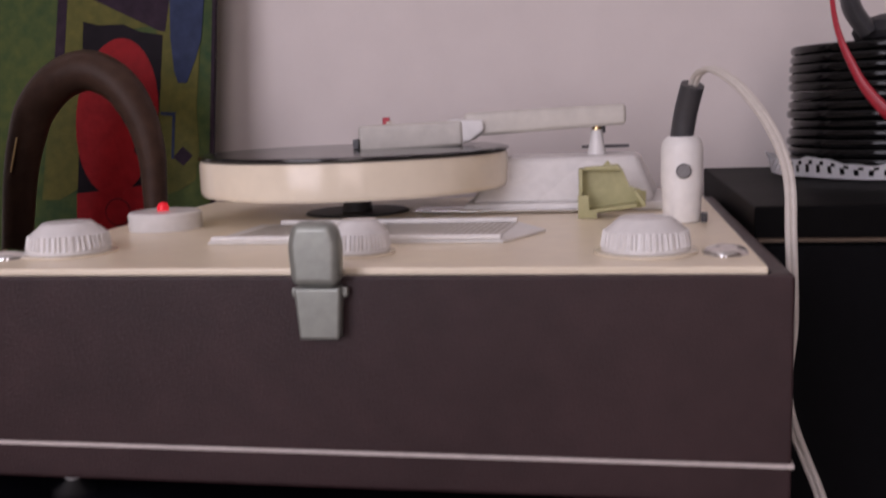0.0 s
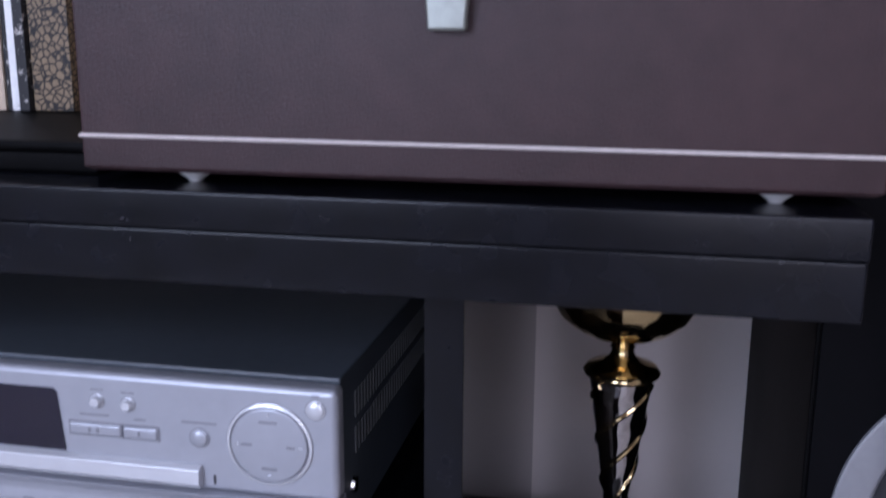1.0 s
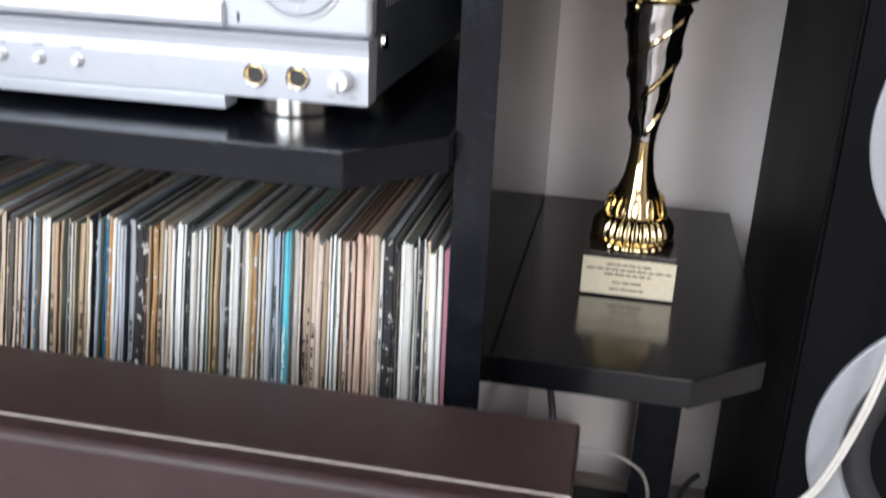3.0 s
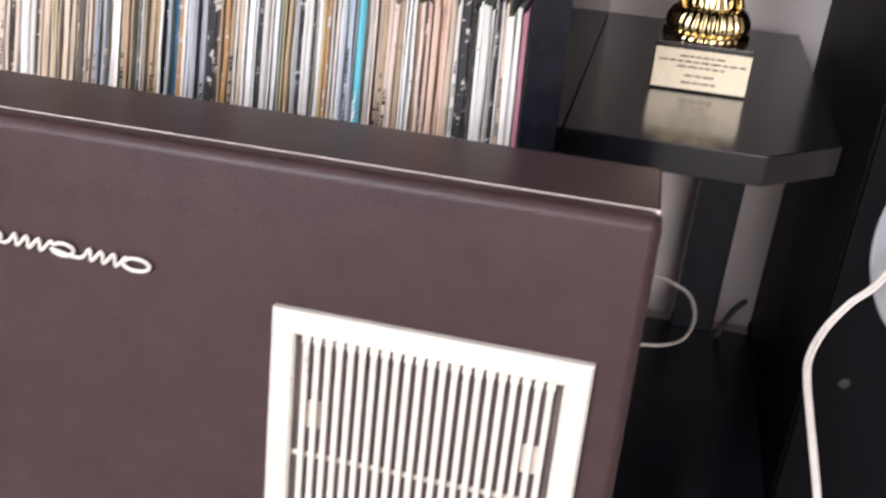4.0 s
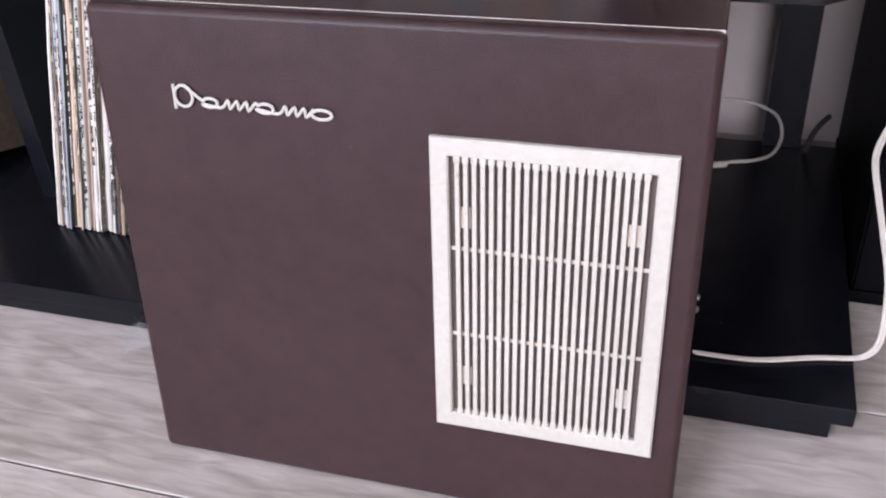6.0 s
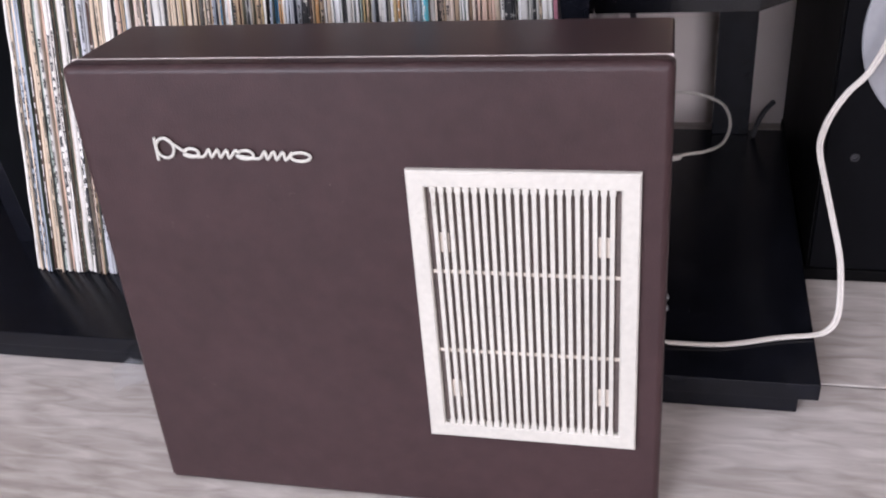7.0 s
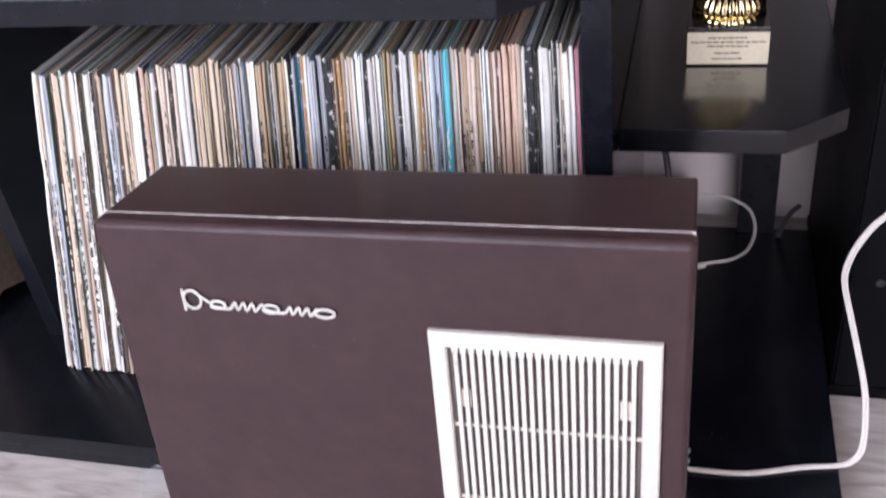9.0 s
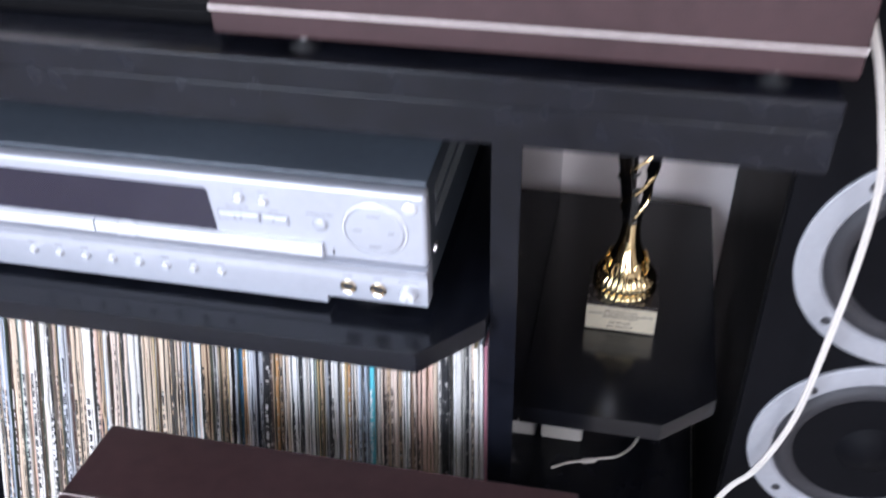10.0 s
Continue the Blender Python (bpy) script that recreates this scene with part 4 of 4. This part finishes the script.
doily()
for k in range(14):
    z = 0.7074 + k * 0.00562
    R0 = 0.0645 + 0.0006 * math.sin(k * 2.3)
    c = lathe(bmesh.new(), [(R0 - 0.0020, 0), (R0 - 0.0006, 0.0005), (R0, 0.0016), (R0, 0.0036), (R0 - 0.0006, 0.0048), (R0 - 0.0020, 0.0053)], 72, pose(0.334 + 0.0008 * math.sin(k * 1.7), 0.295, z))
    whole("black_reel", c, SHINYBLACK, "glossy black plastic round case in a stack on the doily", "round case", "stacked round cases")


def headset():
    ob = thing("headphones", (0.33, 0.26, 0.786), "dark headphones with a red strap, on the stack of round cases", "headphones")
    band = bmesh.new()
    tube(band, [(0.298, 0.25, 0.7905), (0.288, 0.25, 0.806), (0.290, 0.255, 0.825), (0.310, 0.26, 0.850), (0.345, 0.262, 0.862)], 0.0055, 10, wide=1.8)
    part("headband", band, DARKPLASTIC, ob)
    yoke = bmesh.new()
    tube(yoke, [(0.325, 0.236, 0.790), (0.314, 0.236, 0.800), (0.307, 0.238, 0.818), (0.304, 0.24, 0.845)], 0.0042, 10, wide=1.4)
    part("yoke", yoke, GREYPLASTIC, ob, "grey plastic yoke")
    part("ear_cup", lathe(bmesh.new(), [(0.024, 0), (0.026, 0.004), (0.024, 0.010), (0.012, 0.014), (0.001, 0.015)], 36, pose(0.318, 0.262, 0.7868)), RUBBER, ob)
    strap = bmesh.new()
    tube(strap, [(0.2655, 0.196, 0.845), (0.2600, 0.170, 0.815), (0.2605, 0.158, 0.790), (0.267, 0.152, 0.770), (0.276, 0.148, 0.754), (0.290, 0.145, 0.741), (0.322, 0.150, 0.728)], lambda u: 0.0006 + 0.0022 * u * u, 8, wide=1.7, up=(1, -0.3, 0.6))
    part("strap", strap, REDGLOSS, ob, "glossy red strap")
    return ob


moved(headset(), Matrix.Translation((0.006, 0, 0)))


# ---- long-playing records ----
PAPER = {k: mat("sleeve_" + k, c, 0.62, vary=0.10, scale=70, bump=0.15, bump_scale=500, per_object=0.2) for k, c in {
    "w": (0.68, 0.65, 0.61), "W": (0.80, 0.79, 0.78), "c": (0.62, 0.49, 0.37), "t": (0.42, 0.30, 0.20), "p": (0.62, 0.50, 0.42), "s": (0.62, 0.43, 0.34),
    "k": (0.02, 0.02, 0.022), "n": (0.07, 0.04, 0.032), "g": (0.34, 0.40, 0.35), "G": (0.44, 0.45, 0.48), "l": (0.38, 0.43, 0.50), "B": (0.05, 0.17, 0.28),
    "T": (0.10, 0.44, 0.52), "y": (0.44, 0.32, 0.16), "o": (0.46, 0.25, 0.11), "m": (0.42, 0.17, 0.21)}.items()}


def wear(m, tone, level):
    """Rubbed flecks on a sleeve."""
    n, l = m.node_tree.nodes, m.node_tree.links
    b = n["Principled BSDF"]
    fleck, co, cut, mix = n.new("ShaderNodeTexNoise"), n.new("ShaderNodeTexCoord"), n.new("ShaderNodeMapRange"), n.new("ShaderNodeMix")
    fleck.inputs["Scale"].default_value, fleck.inputs["Detail"].default_value, fleck.inputs["Roughness"].default_value = 170, 6, 0.7
    cut.inputs["From Min"].default_value, cut.inputs["From Max"].default_value = level, level + 0.05
    mix.data_type = "RGBA"
    mix.inputs["B"].default_value = (*tone, 1)
    l.new(b.inputs["Base Color"].links[0].from_socket, mix.inputs["A"])
    l.new(co.outputs["Object"], fleck.inputs["Vector"])
    l.new(fleck.outputs["Fac"], cut.inputs["Value"])
    l.new(cut.outputs[0], mix.inputs["Factor"])
    l.new(mix.outputs["Result"], b.inputs["Base Color"])


for k, m in PAPER.items():
    wear(m, (0.62, 0.58, 0.54) if k in "knBoTmyg" else (0.16, 0.13, 0.11), 0.575 if k in "knBo" else 0.645)
ORDER = "wcllnccgwswwkpwwkkntGGntcccwwkstBwnppkpwwkccccyccctkcptlwBWWttwkwttywklBowGGGkknotwcwWWkwwWgytwGkwWkWyowwllTTwpptpptwgtpnssscwkkWwwkwcwwm"


def cover_material():
    """Printed cover sides and top edges: each sleeve in a tone of its own, mottled by its print."""
    m = mat("sleeve_cover", (0.5, 0.5, 0.5), 0.5, vary=0.2, scale=70, bump=0.1, bump_scale=500)
    n, l = m.node_tree.nodes, m.node_tree.links
    b = n["Principled BSDF"]
    info, ramp, art, co, mix = n.new("ShaderNodeObjectInfo"), n.new("ShaderNodeValToRGB"), n.new("ShaderNodeTexNoise"), n.new("ShaderNodeTexCoord"), n.new("ShaderNodeMix")
    ramp.color_ramp.interpolation = "CONSTANT"
    tones = [(0.435, 0.406, 0.362), (0.043, 0.043, 0.051), (0.232, 0.261, 0.203), (0.580, 0.522, 0.435), (0.058, 0.080, 0.145), (0.348, 0.246, 0.160), (0.145, 0.160, 0.160), (0.493, 0.507, 0.522), (0.102, 0.145, 0.116), (0.174, 0.087, 0.072), (0.620, 0.609, 0.536), (0.072, 0.058, 0.058), (0.290, 0.348, 0.392), (0.406, 0.334, 0.174)]
    while len(ramp.color_ramp.elements) < len(tones):
        ramp.color_ramp.elements.new(0.5)
    for k, tone in enumerate(tones):
        ramp.color_ramp.elements[k].position = k / len(tones)
        ramp.color_ramp.elements[k].color = (*tone, 1)
    art.inputs["Scale"].default_value, art.inputs["Detail"].default_value = 26, 4
    mix.data_type, mix.blend_type = "RGBA", "OVERLAY"
    mix.inputs["Factor"].default_value = 0.75
    l.new(info.outputs["Random"], ramp.inputs["Fac"])
    l.new(co.outputs["Object"], art.inputs["Vector"])
    l.new(ramp.outputs["Color"], mix.inputs["A"])
    l.new(art.outputs["Fac"], mix.inputs["B"])
    l.new(mix.outputs["Result"], b.inputs["Base Color"])
    return m


COVER = cover_material()
SHADES = {"k": "black", "n": "dark brown", "w": "off-white", "W": "white", "c": "cream", "t": "tan", "p": "pinkish beige", "s": "salmon", "g": "grey-green", "G": "grey", "l": "pale blue", "B": "dark blue", "T": "teal", "y": "mustard", "o": "orange-brown", "m": "magenta"}


def record_stack():
    rng = random.Random(5)
    slots = [rng.uniform(0.6, 1.4) * (1.7 if a == b else 1.0) for a, b in zip(ORDER, ORDER[1:] + " ")]
    row, thick = [], []
    for letter, size in zip(ORDER, slots):
        cut = rng.uniform(0.35, 0.65) if size > 0.8 and rng.random() < 0.6 else 1.0
        row.append(letter)
        thick.append(size * cut)
        if cut < 1.0:
            row.append(letter if rng.random() < 0.7 or letter in "mT" else rng.choice("wWcptk"))
            thick.append(size * (1 - cut))
    total, run = sum(thick), 0.0
    for k, letter in enumerate(row):
        u0, u1 = run / total, (run + thick[k]) / total
        run += thick[k]
        u = (u0 + u1) / 2
        foot_x, head_x = -0.4616 + 0.4925 * u, -0.3765 + 0.4050 * u
        w = 0.4020 * (u1 - u0) * 0.97
        lean = math.asin(min(0.5, (head_x - foot_x) / 0.315))
        high = 0.3125 + rng.uniform(-0.0040, 0.0028)
        y0 = 0.0365 + 0.020 * max(0, u - 0.2) / 0.8 + rng.uniform(-0.0022, 0.0028)
        deep = 0.305 + rng.uniform(-0.004, 0.003)
        bm, tmp = bmesh.new(), bmesh.new()
        bmesh.ops.create_cube(tmp, size=1)
        bmesh.ops.scale(tmp, vec=(w, deep, high), verts=tmp.verts)
        bmesh.ops.bevel(tmp, geom=tmp.edges[:], offset=min(0.0010, w * 0.3), segments=1, affect="EDGES")
        tall = [e for e in tmp.edges if abs(e.verts[0].co.z - e.verts[1].co.z) > 0.2]
        bmesh.ops.subdivide_edges(tmp, edges=tall, cuts=13, use_grid_fill=True)
        worn = rng.uniform(0.3, 1.0)
        # worn corners and slightly wavy faces
        for v in tmp.verts:
            if v.co.y > 0:
                v.co.x *= 0.42
            v.co.x += min(0.0010, w * 0.38) * noise.noise((v.co.y * 4, k * 7.3, v.co.z * 34))
            v.co.y += 0.0016 * worn * noise.noise((k * 3.1, 5.0, v.co.z * 60)) if v.co.y < 0 else 0
            v.co.z += 0.0012 * noise.noise((v.co.y * 9, k, v.co.z * 3))
            if v.co.y < 0 and v.co.z > 0.15:
                v.co.z -= rng.uniform(0, 0.0030) * worn
        bmesh.ops.recalc_face_normals(tmp, faces=tmp.faces)
        for f in tmp.faces:
            f.material_index = int(f.normal.z > 0.85 or abs(f.normal.x) > 0.9)
        bmesh.ops.translate(tmp, vec=(0, deep / 2, high / 2), verts=tmp.verts)
        merge(bm, tmp, pose(foot_x, y0, 0.0308 + w / 2 * math.sin(lean), 0, math.degrees(lean), rng.uniform(-0.35, 0.35)))
        rec = whole("record_sleeve", bm, PAPER[letter], "worn " + SHADES[letter] + " cardboard record sleeve standing in the row", "record", "row of records")
        rec.data.materials.append(COVER)
        if rng.random() < 0.45 and w > 0.0014:
            # printed spine as small bars
            ink = PAPER["W"] if letter in "knBoT" else PAPER["k"]
            bars, z = bmesh.new(), rng.uniform(0.02, 0.12)
            stop = rng.uniform(0.18, 0.29)
            while z < stop:
                h = rng.uniform(0.0006, 0.0026)
                box(bars, -w * rng.uniform(0.12, 0.30), w * rng.uniform(0.12, 0.30), -0.0006, 0.0002, z, z + h)
                z += h + (rng.uniform(0.0005, 0.0012) if rng.random() < 0.8 else 0.006)
            bmesh.ops.transform(bars, matrix=pose(foot_x, y0, 0.0308, 0, math.degrees(lean), 0), verts=bars.verts)
            part("spine_print", bars, ink, rec)


record_stack()


# ---- things on top of the unit, behind the player ----
def painted_board():
    ob = thing("painting", (-0.23, 0.33, 0.605), "green, yellow, red and blue painted board leaning on the wall", "painting")
    GREEN = mat("paint_green", (0.085, 0.105, 0.030), 0.5, vary=0.4, scale=30, bump=0.3, second=(0.018, 0.055, 0.024), spec=0.08)
    YELLOW = mat("paint_yellow_green", (0.135, 0.120, 0.030), 0.5, vary=0.25, scale=34, bump=0.3, second=(0.070, 0.075, 0.022), spec=0.08)
    RED = mat("paint_red", (0.27, 0.012, 0.014), 0.45, vary=0.25, scale=30, bump=0.3, spec=0.08)
    BLUE = mat("paint_blue", (0.028, 0.040, 0.085), 0.5, vary=0.3, scale=30, bump=0.3, spec=0.08)
    DARK = mat("paint_dark", (0.010, 0.007, 0.010), 0.5, vary=0.3, scale=30, bump=0.2, spec=0.08)
    PURPLE = mat("paint_purple", (0.028, 0.016, 0.026), 0.5, vary=0.35, scale=30, bump=0.2, spec=0.08)
    m = Matrix.Translation((-0.1285, 0.318, 0.605)) @ pose(0, 0, 0, -5, 0, -1)

    def flat(name, pts, material, depth, parent, label=""):
        bm = bmesh.new()
        prism(bm, pts, 0, 0.0003, 0, m @ pose(0, -0.0002 * depth, 0, 90))
        return part(name, bm, material, parent, label)

    def oval(cx, cz, rx, rz, tilt=0.0, n=36):
        t0 = radians(tilt)
        return [(cx + rx * math.cos(a) * math.cos(t0) - rz * math.sin(a) * math.sin(t0), cz + rx * math.cos(a) * math.sin(t0) + rz * math.sin(a) * math.cos(t0)) for a in (2 * math.pi * k / n for k in range(n))]

    bm = bmesh.new()
    tmp = bmesh.new()
    prism(tmp, [(-0.235, 0), (-0.010, 0), (-0.0085, 0.12), (-0.004, 0.2), (-0.001, 0.26), (0.001, 0.36), (-0.235, 0.36)], -0.004, 0.0, 0.0008)
    merge(bm, tmp, m @ pose(0, 0, 0, 90))
    board = part("board", bm, GREEN, ob, "green painted board")
    flat("yellow_field", [(-0.120, 0.26), (-0.040, 0.26), (-0.040, 0.22), (-0.100, 0.215), (-0.112, 0.15), (-0.119, 0.098), (-0.135, 0.090), (-0.150, 0.090), (-0.145, 0.13), (-0.139, 0.16), (-0.130, 0.17)], YELLOW, 1, board)
    flat("yellow_patch", [(-0.044, 0.26), (-0.012, 0.26), (-0.015, 0.20), (-0.019, 0.157), (-0.018, 0.125), (-0.022, 0.103), (-0.034, 0.096), (-0.056, 0.090), (-0.056, 0.15)], YELLOW, 1.1, board)
    flat("dark_band", [(-0.1275, 0.26), (-0.1195, 0.26), (-0.126, 0.198), (-0.135, 0.193)], PURPLE, 2, board)
    flat("dark_square", [(-0.109, 0.225), (-0.096, 0.2215), (-0.076, 0.2215), (-0.062, 0.2150), (-0.044, 0.212), (-0.049, 0.1556), (-0.058, 0.094), (-0.120, 0.090)], DARK, 2, board)
    flat("dark_wedge", [(-0.114, 0.26), (-0.034, 0.26), (-0.042, 0.214), (-0.048, 0.2155), (-0.100, 0.241)], PURPLE, 2.2, board)
    flat("red_oval", oval(-0.0840, 0.152, 0.0340, 0.0595, -8), RED, 3, board)
    flat("red_foot", [(-0.124, 0.0), (-0.064, 0.0), (-0.0585, 0.1005), (-0.120, 0.0945)], RED, 2.6, board)
    flat("foot_ring", [p for p in oval(-0.086, 0.080, 0.0105, 0.0105)], DARK, 3.2, board)
    flat("foot_disc", oval(-0.086, 0.080, 0.0098, 0.0098), RED, 3.8, board)
    flat("red_mark", [(-0.078, 0.155), (-0.074, 0.150), (-0.075, 0.144), (-0.079, 0.149)], DARK, 4, board)
    flat("red_mark", [(-0.070, 0.130), (-0.062, 0.124), (-0.064, 0.118), (-0.071, 0.126)], DARK, 4, board)
    flat("blue_tongue", [(-0.037, 0.26), (-0.006, 0.26), (-0.010, 0.237), (-0.0135, 0.207), (-0.018, 0.1937), (-0.026, 0.1757), (-0.033, 0.1757), (-0.036, 0.1857), (-0.038, 0.210)], BLUE, 3, board)
    flat("blue_hook", [(-0.048, 0.1550), (-0.036, 0.1540), (-0.0385, 0.1195), (-0.0405, 0.1195), (-0.0385, 0.1515), (-0.048, 0.1525)], BLUE, 3, board)
    flat("dark_diamond", [(-0.039, 0.1205), (-0.031, 0.1285), (-0.023, 0.1215), (-0.031, 0.1140)], PURPLE, 3.4, board)
    edge = bmesh.new()
    prism(edge, [(-0.0116, 0), (-0.0094, 0), (-0.0079, 0.12), (-0.0034, 0.2), (-0.0004, 0.26), (0.0016, 0.36), (-0.0010, 0.36), (-0.0025, 0.26), (-0.0058, 0.2), (-0.0100, 0.12)], -0.0042, 0.0004, 0, m @ pose(0, 0, 0, 90))
    part("painted_edge", edge, PURPLE, board, "dark brown painted edge")
    return ob


painted_board()
ARCH = [(-0.2615, 0.262, 0.6062), (-0.2595, 0.262, 0.655), (-0.2555, 0.262, 0.688), (-0.2495, 0.262, 0.722), (-0.2425, 0.262, 0.745), (-0.2345, 0.262, 0.763), (-0.2175, 0.262, 0.7805), (-0.1995, 0.262, 0.7880), (-0.1865, 0.262, 0.7875), (-0.1715, 0.262, 0.779),
        (-0.1615, 0.262, 0.766), (-0.1545, 0.262, 0.750), (-0.1505, 0.262, 0.729), (-0.1505, 0.262, 0.705), (-0.1505, 0.262, 0.655), (-0.1505, 0.262, 0.6062)]
arch_ob = thing("leather_arch", (-0.195, 0.262, 0.605), "brown leather-covered arch standing before the painted board", "ornament")
part("arch_tube", tube(bmesh.new(), ARCH, lambda u: 0.0103 - 0.0034 * u + 0.0052 * math.sin(math.pi * u) ** 2, 18), BROWNWOOD, arch_ob, angle=60)
part("seam", tube(bmesh.new(), [(x, y - 0.0118, z) for x, y, z in ARCH[3:5]], 0.0008, 8), GOLD, arch_ob, "small gold stud line")


def book(x0, x1, y0, y1, z0, z1, cover, label, lean=0.0):
    ob = thing("book", ((x0 + x1) / 2, (y0 + y1) / 2, z0), label, "book", "books beside the player")
    part("cover", boxed(x0, x1, y0, y1, z0, z1, 0.0012), cover, ob)
    part("pages", boxed(x0 + 0.0015, x1 - 0.0015, y0 + 0.003, y1 + 0.0012, z0 + 0.002, z1 - 0.002), PAPER["w"], ob)


tray = thing("book_tray", (-0.26, 0.11, 0.6052), "low black box under the books on the unit", "box")
part("tray_body", boxed(-0.40, -0.1215, 0.014, 0.215, 0.6052, 0.6150, 0.002), SPEAKERBLACK, tray)
part("tray_lid", boxed(-0.401, -0.1205, 0.012, 0.216, 0.6152, 0.6205, 0.002), SPEAKERBLACK, tray)
book(-0.2235, -0.2170, 0.168, 0.184, 0.6208, 0.80, PAPER["y"], "thin tan book standing beside the record player")
book(-0.2520, -0.2240, 0.160, 0.192, 0.6208, 0.79, CELLS, "book with a brown cell-patterned cover beside the record player")
book(-0.2600, -0.2524, 0.156, 0.192, 0.6208, 0.80, PAPER["k"], "thin black book standing beside the patterned one")
book(-0.2665, -0.2604, 0.158, 0.192, 0.6208, 0.785, PAPER["W"], "thin white book standing in the row")
book(-0.2705, -0.2669, 0.159, 0.192, 0.6208, 0.79, PAPER["k"], "very thin black book standing in the row")
book(-0.2775, -0.2709, 0.158, 0.192, 0.6208, 0.78, PAPER["c"], "thin cream book standing in the row")
book(-0.2845, -0.2780, 0.157, 0.192, 0.6208, 0.795, PAPER["w"], "thin off-white book standing in the row")
book(-0.2935, -0.2850, 0.157, 0.192, 0.6208, 0.785, PAPER["k"], "thin black book at the end of the row")


# ---- low compartment: wall socket, plug lead and a bag ----
def small_lead():
    ob = thing("power_lead", (0.105, 0.36, 0.05), "thin white lead from the lid to a plug at the wall", "cable")
    part("lead", tube(bmesh.new(), [(0.075, 0.186, 0.060), (0.092, 0.191, 0.066), (0.111, 0.195, 0.0685), (0.122, 0.198, 0.0705), (0.140, 0.205, 0.0700), (0.1555, 0.228, 0.0655), (0.1625, 0.253, 0.0705), (0.158, 0.272, 0.079), (0.1446, 0.285, 0.082), (0.1234, 0.290, 0.085), (0.104, 0.292, 0.083)], 0.0016, 8), CABLEWHITE, ob)
    part("lead_tip", lathe(bmesh.new(), [(0.003, 0), (0.003, 0.012), (0.0018, 0.014)], 14, pose(0.105, 0.1938, 0.0678, 0, 86, 12)), CABLEWHITE, ob)
    return ob


small_lead()
sock = thing("power_strip", (0.09, 0.29, 0.0304), "white power strip with plugs on the bottom board", "power strip")
part("strip_body", boxed(0.0570, 0.102, 0.250, 0.355, 0.0304, 0.066, 0.003), ARMPLASTIC, sock)
part("white_plug", boxed(0.086, 0.105, 0.278, 0.300, 0.0662, 0.092, 0.004), GREYPLASTIC, sock)
part("grey_plug", boxed(0.062, 0.078, 0.255, 0.285, 0.0662, 0.10, 0.003), GREYPLASTIC, sock)
part("black_lead", tube(bmesh.new(), [(0.083, 0.265, 0.067), (0.084, 0.258, 0.095), (0.080, 0.27, 0.13), (0.070, 0.30, 0.16), (0.06, 0.34, 0.20)], 0.003, 10), DARKPLASTIC, sock, "black mains lead")
part("black_lead", tube(bmesh.new(), [(0.064, 0.262, 0.067), (0.061, 0.250, 0.095), (0.068, 0.246, 0.116), (0.080, 0.247, 0.108), (0.0835, 0.256, 0.085), (0.084, 0.262, 0.067)], 0.0028, 10), DARKPLASTIC, sock, "black mains lead")
part("black_lead", tube(bmesh.new(), [(0.188, 0.300, 0.0325), (0.192, 0.300, 0.048), (0.197, 0.297, 0.062), (0.203, 0.29, 0.075)], 0.0025, 10), DARKPLASTIC, sock, "black mains lead")
BAGCLOTH = mat("tan_cloth", (0.16, 0.12, 0.085), 0.85, vary=0.35, scale=40, bump=0.5, bump_scale=700)
bag = bmesh.new()
tmp = bmesh.new()
bmesh.ops.create_cube(tmp, size=1)
bmesh.ops.subdivide_edges(tmp, edges=tmp.edges[:], cuts=5, use_grid_fill=True)
bmesh.ops.scale(tmp, vec=(0.16, 0.22, 0.22), verts=tmp.verts)
for v in tmp.verts:
    v.co += 0.012 * Vector(noise.noise_vector(v.co * 18))
merge(bag, tmp, pose(-0.665, 0.19, 0.153))
whole("cloth_bag", bag, BAGCLOTH, "crumpled tan cloth bag on the bottom board", "bag", angle=50)
sliver = bmesh.new()
tmp = bmesh.new()
bmesh.ops.create_grid(tmp, x_segments=6, y_segments=6, size=0.016)
for v in tmp.verts:
    v.co.z = 0.004 + 0.005 * noise.noise(v.co * 90)
bmesh.ops.solidify(tmp, geom=tmp.faces[:], thickness=0.0004)
merge(sliver, tmp, pose(-0.3215, -0.060, 0.0006, 0, 0, 35))
FILM = mat("clear_film", (0.75, 0.77, 0.8), 0.12, vary=0.05)
FILM.node_tree.nodes["Principled BSDF"].inputs["Alpha"].default_value = 0.08
whole("plastic_film", sliver, FILM, "crumpled piece of clear plastic film on the floor", "plastic film", angle=60)

# ---- floor planks ----
rng = random.Random(3)
shared = {}
for row in range(16):
    y0 = -2.42 + row * 0.185
    x = -2.5 - rng.uniform(0, 0.9)
    while x < 1.9:
        long = 1.2
        xa, xb = max(x, -2.5), min(x + long, 1.9)
        if xb - xa > 0.03:
            key = round(xb - xa, 3)
            if key not in shared:
                bm = boxed(0.0008, key - 0.0008, 0.0008, 0.1842, -0.010, 0.0, 0.0008, 1)
                ob = linked("plank", bm, FLOORWOOD)
                shared[key] = ob.data
            else:
                ob = new("plank", shared[key])
            ob.parent = floor_ob
            ob.location = (xa, y0, 0)
        x += long
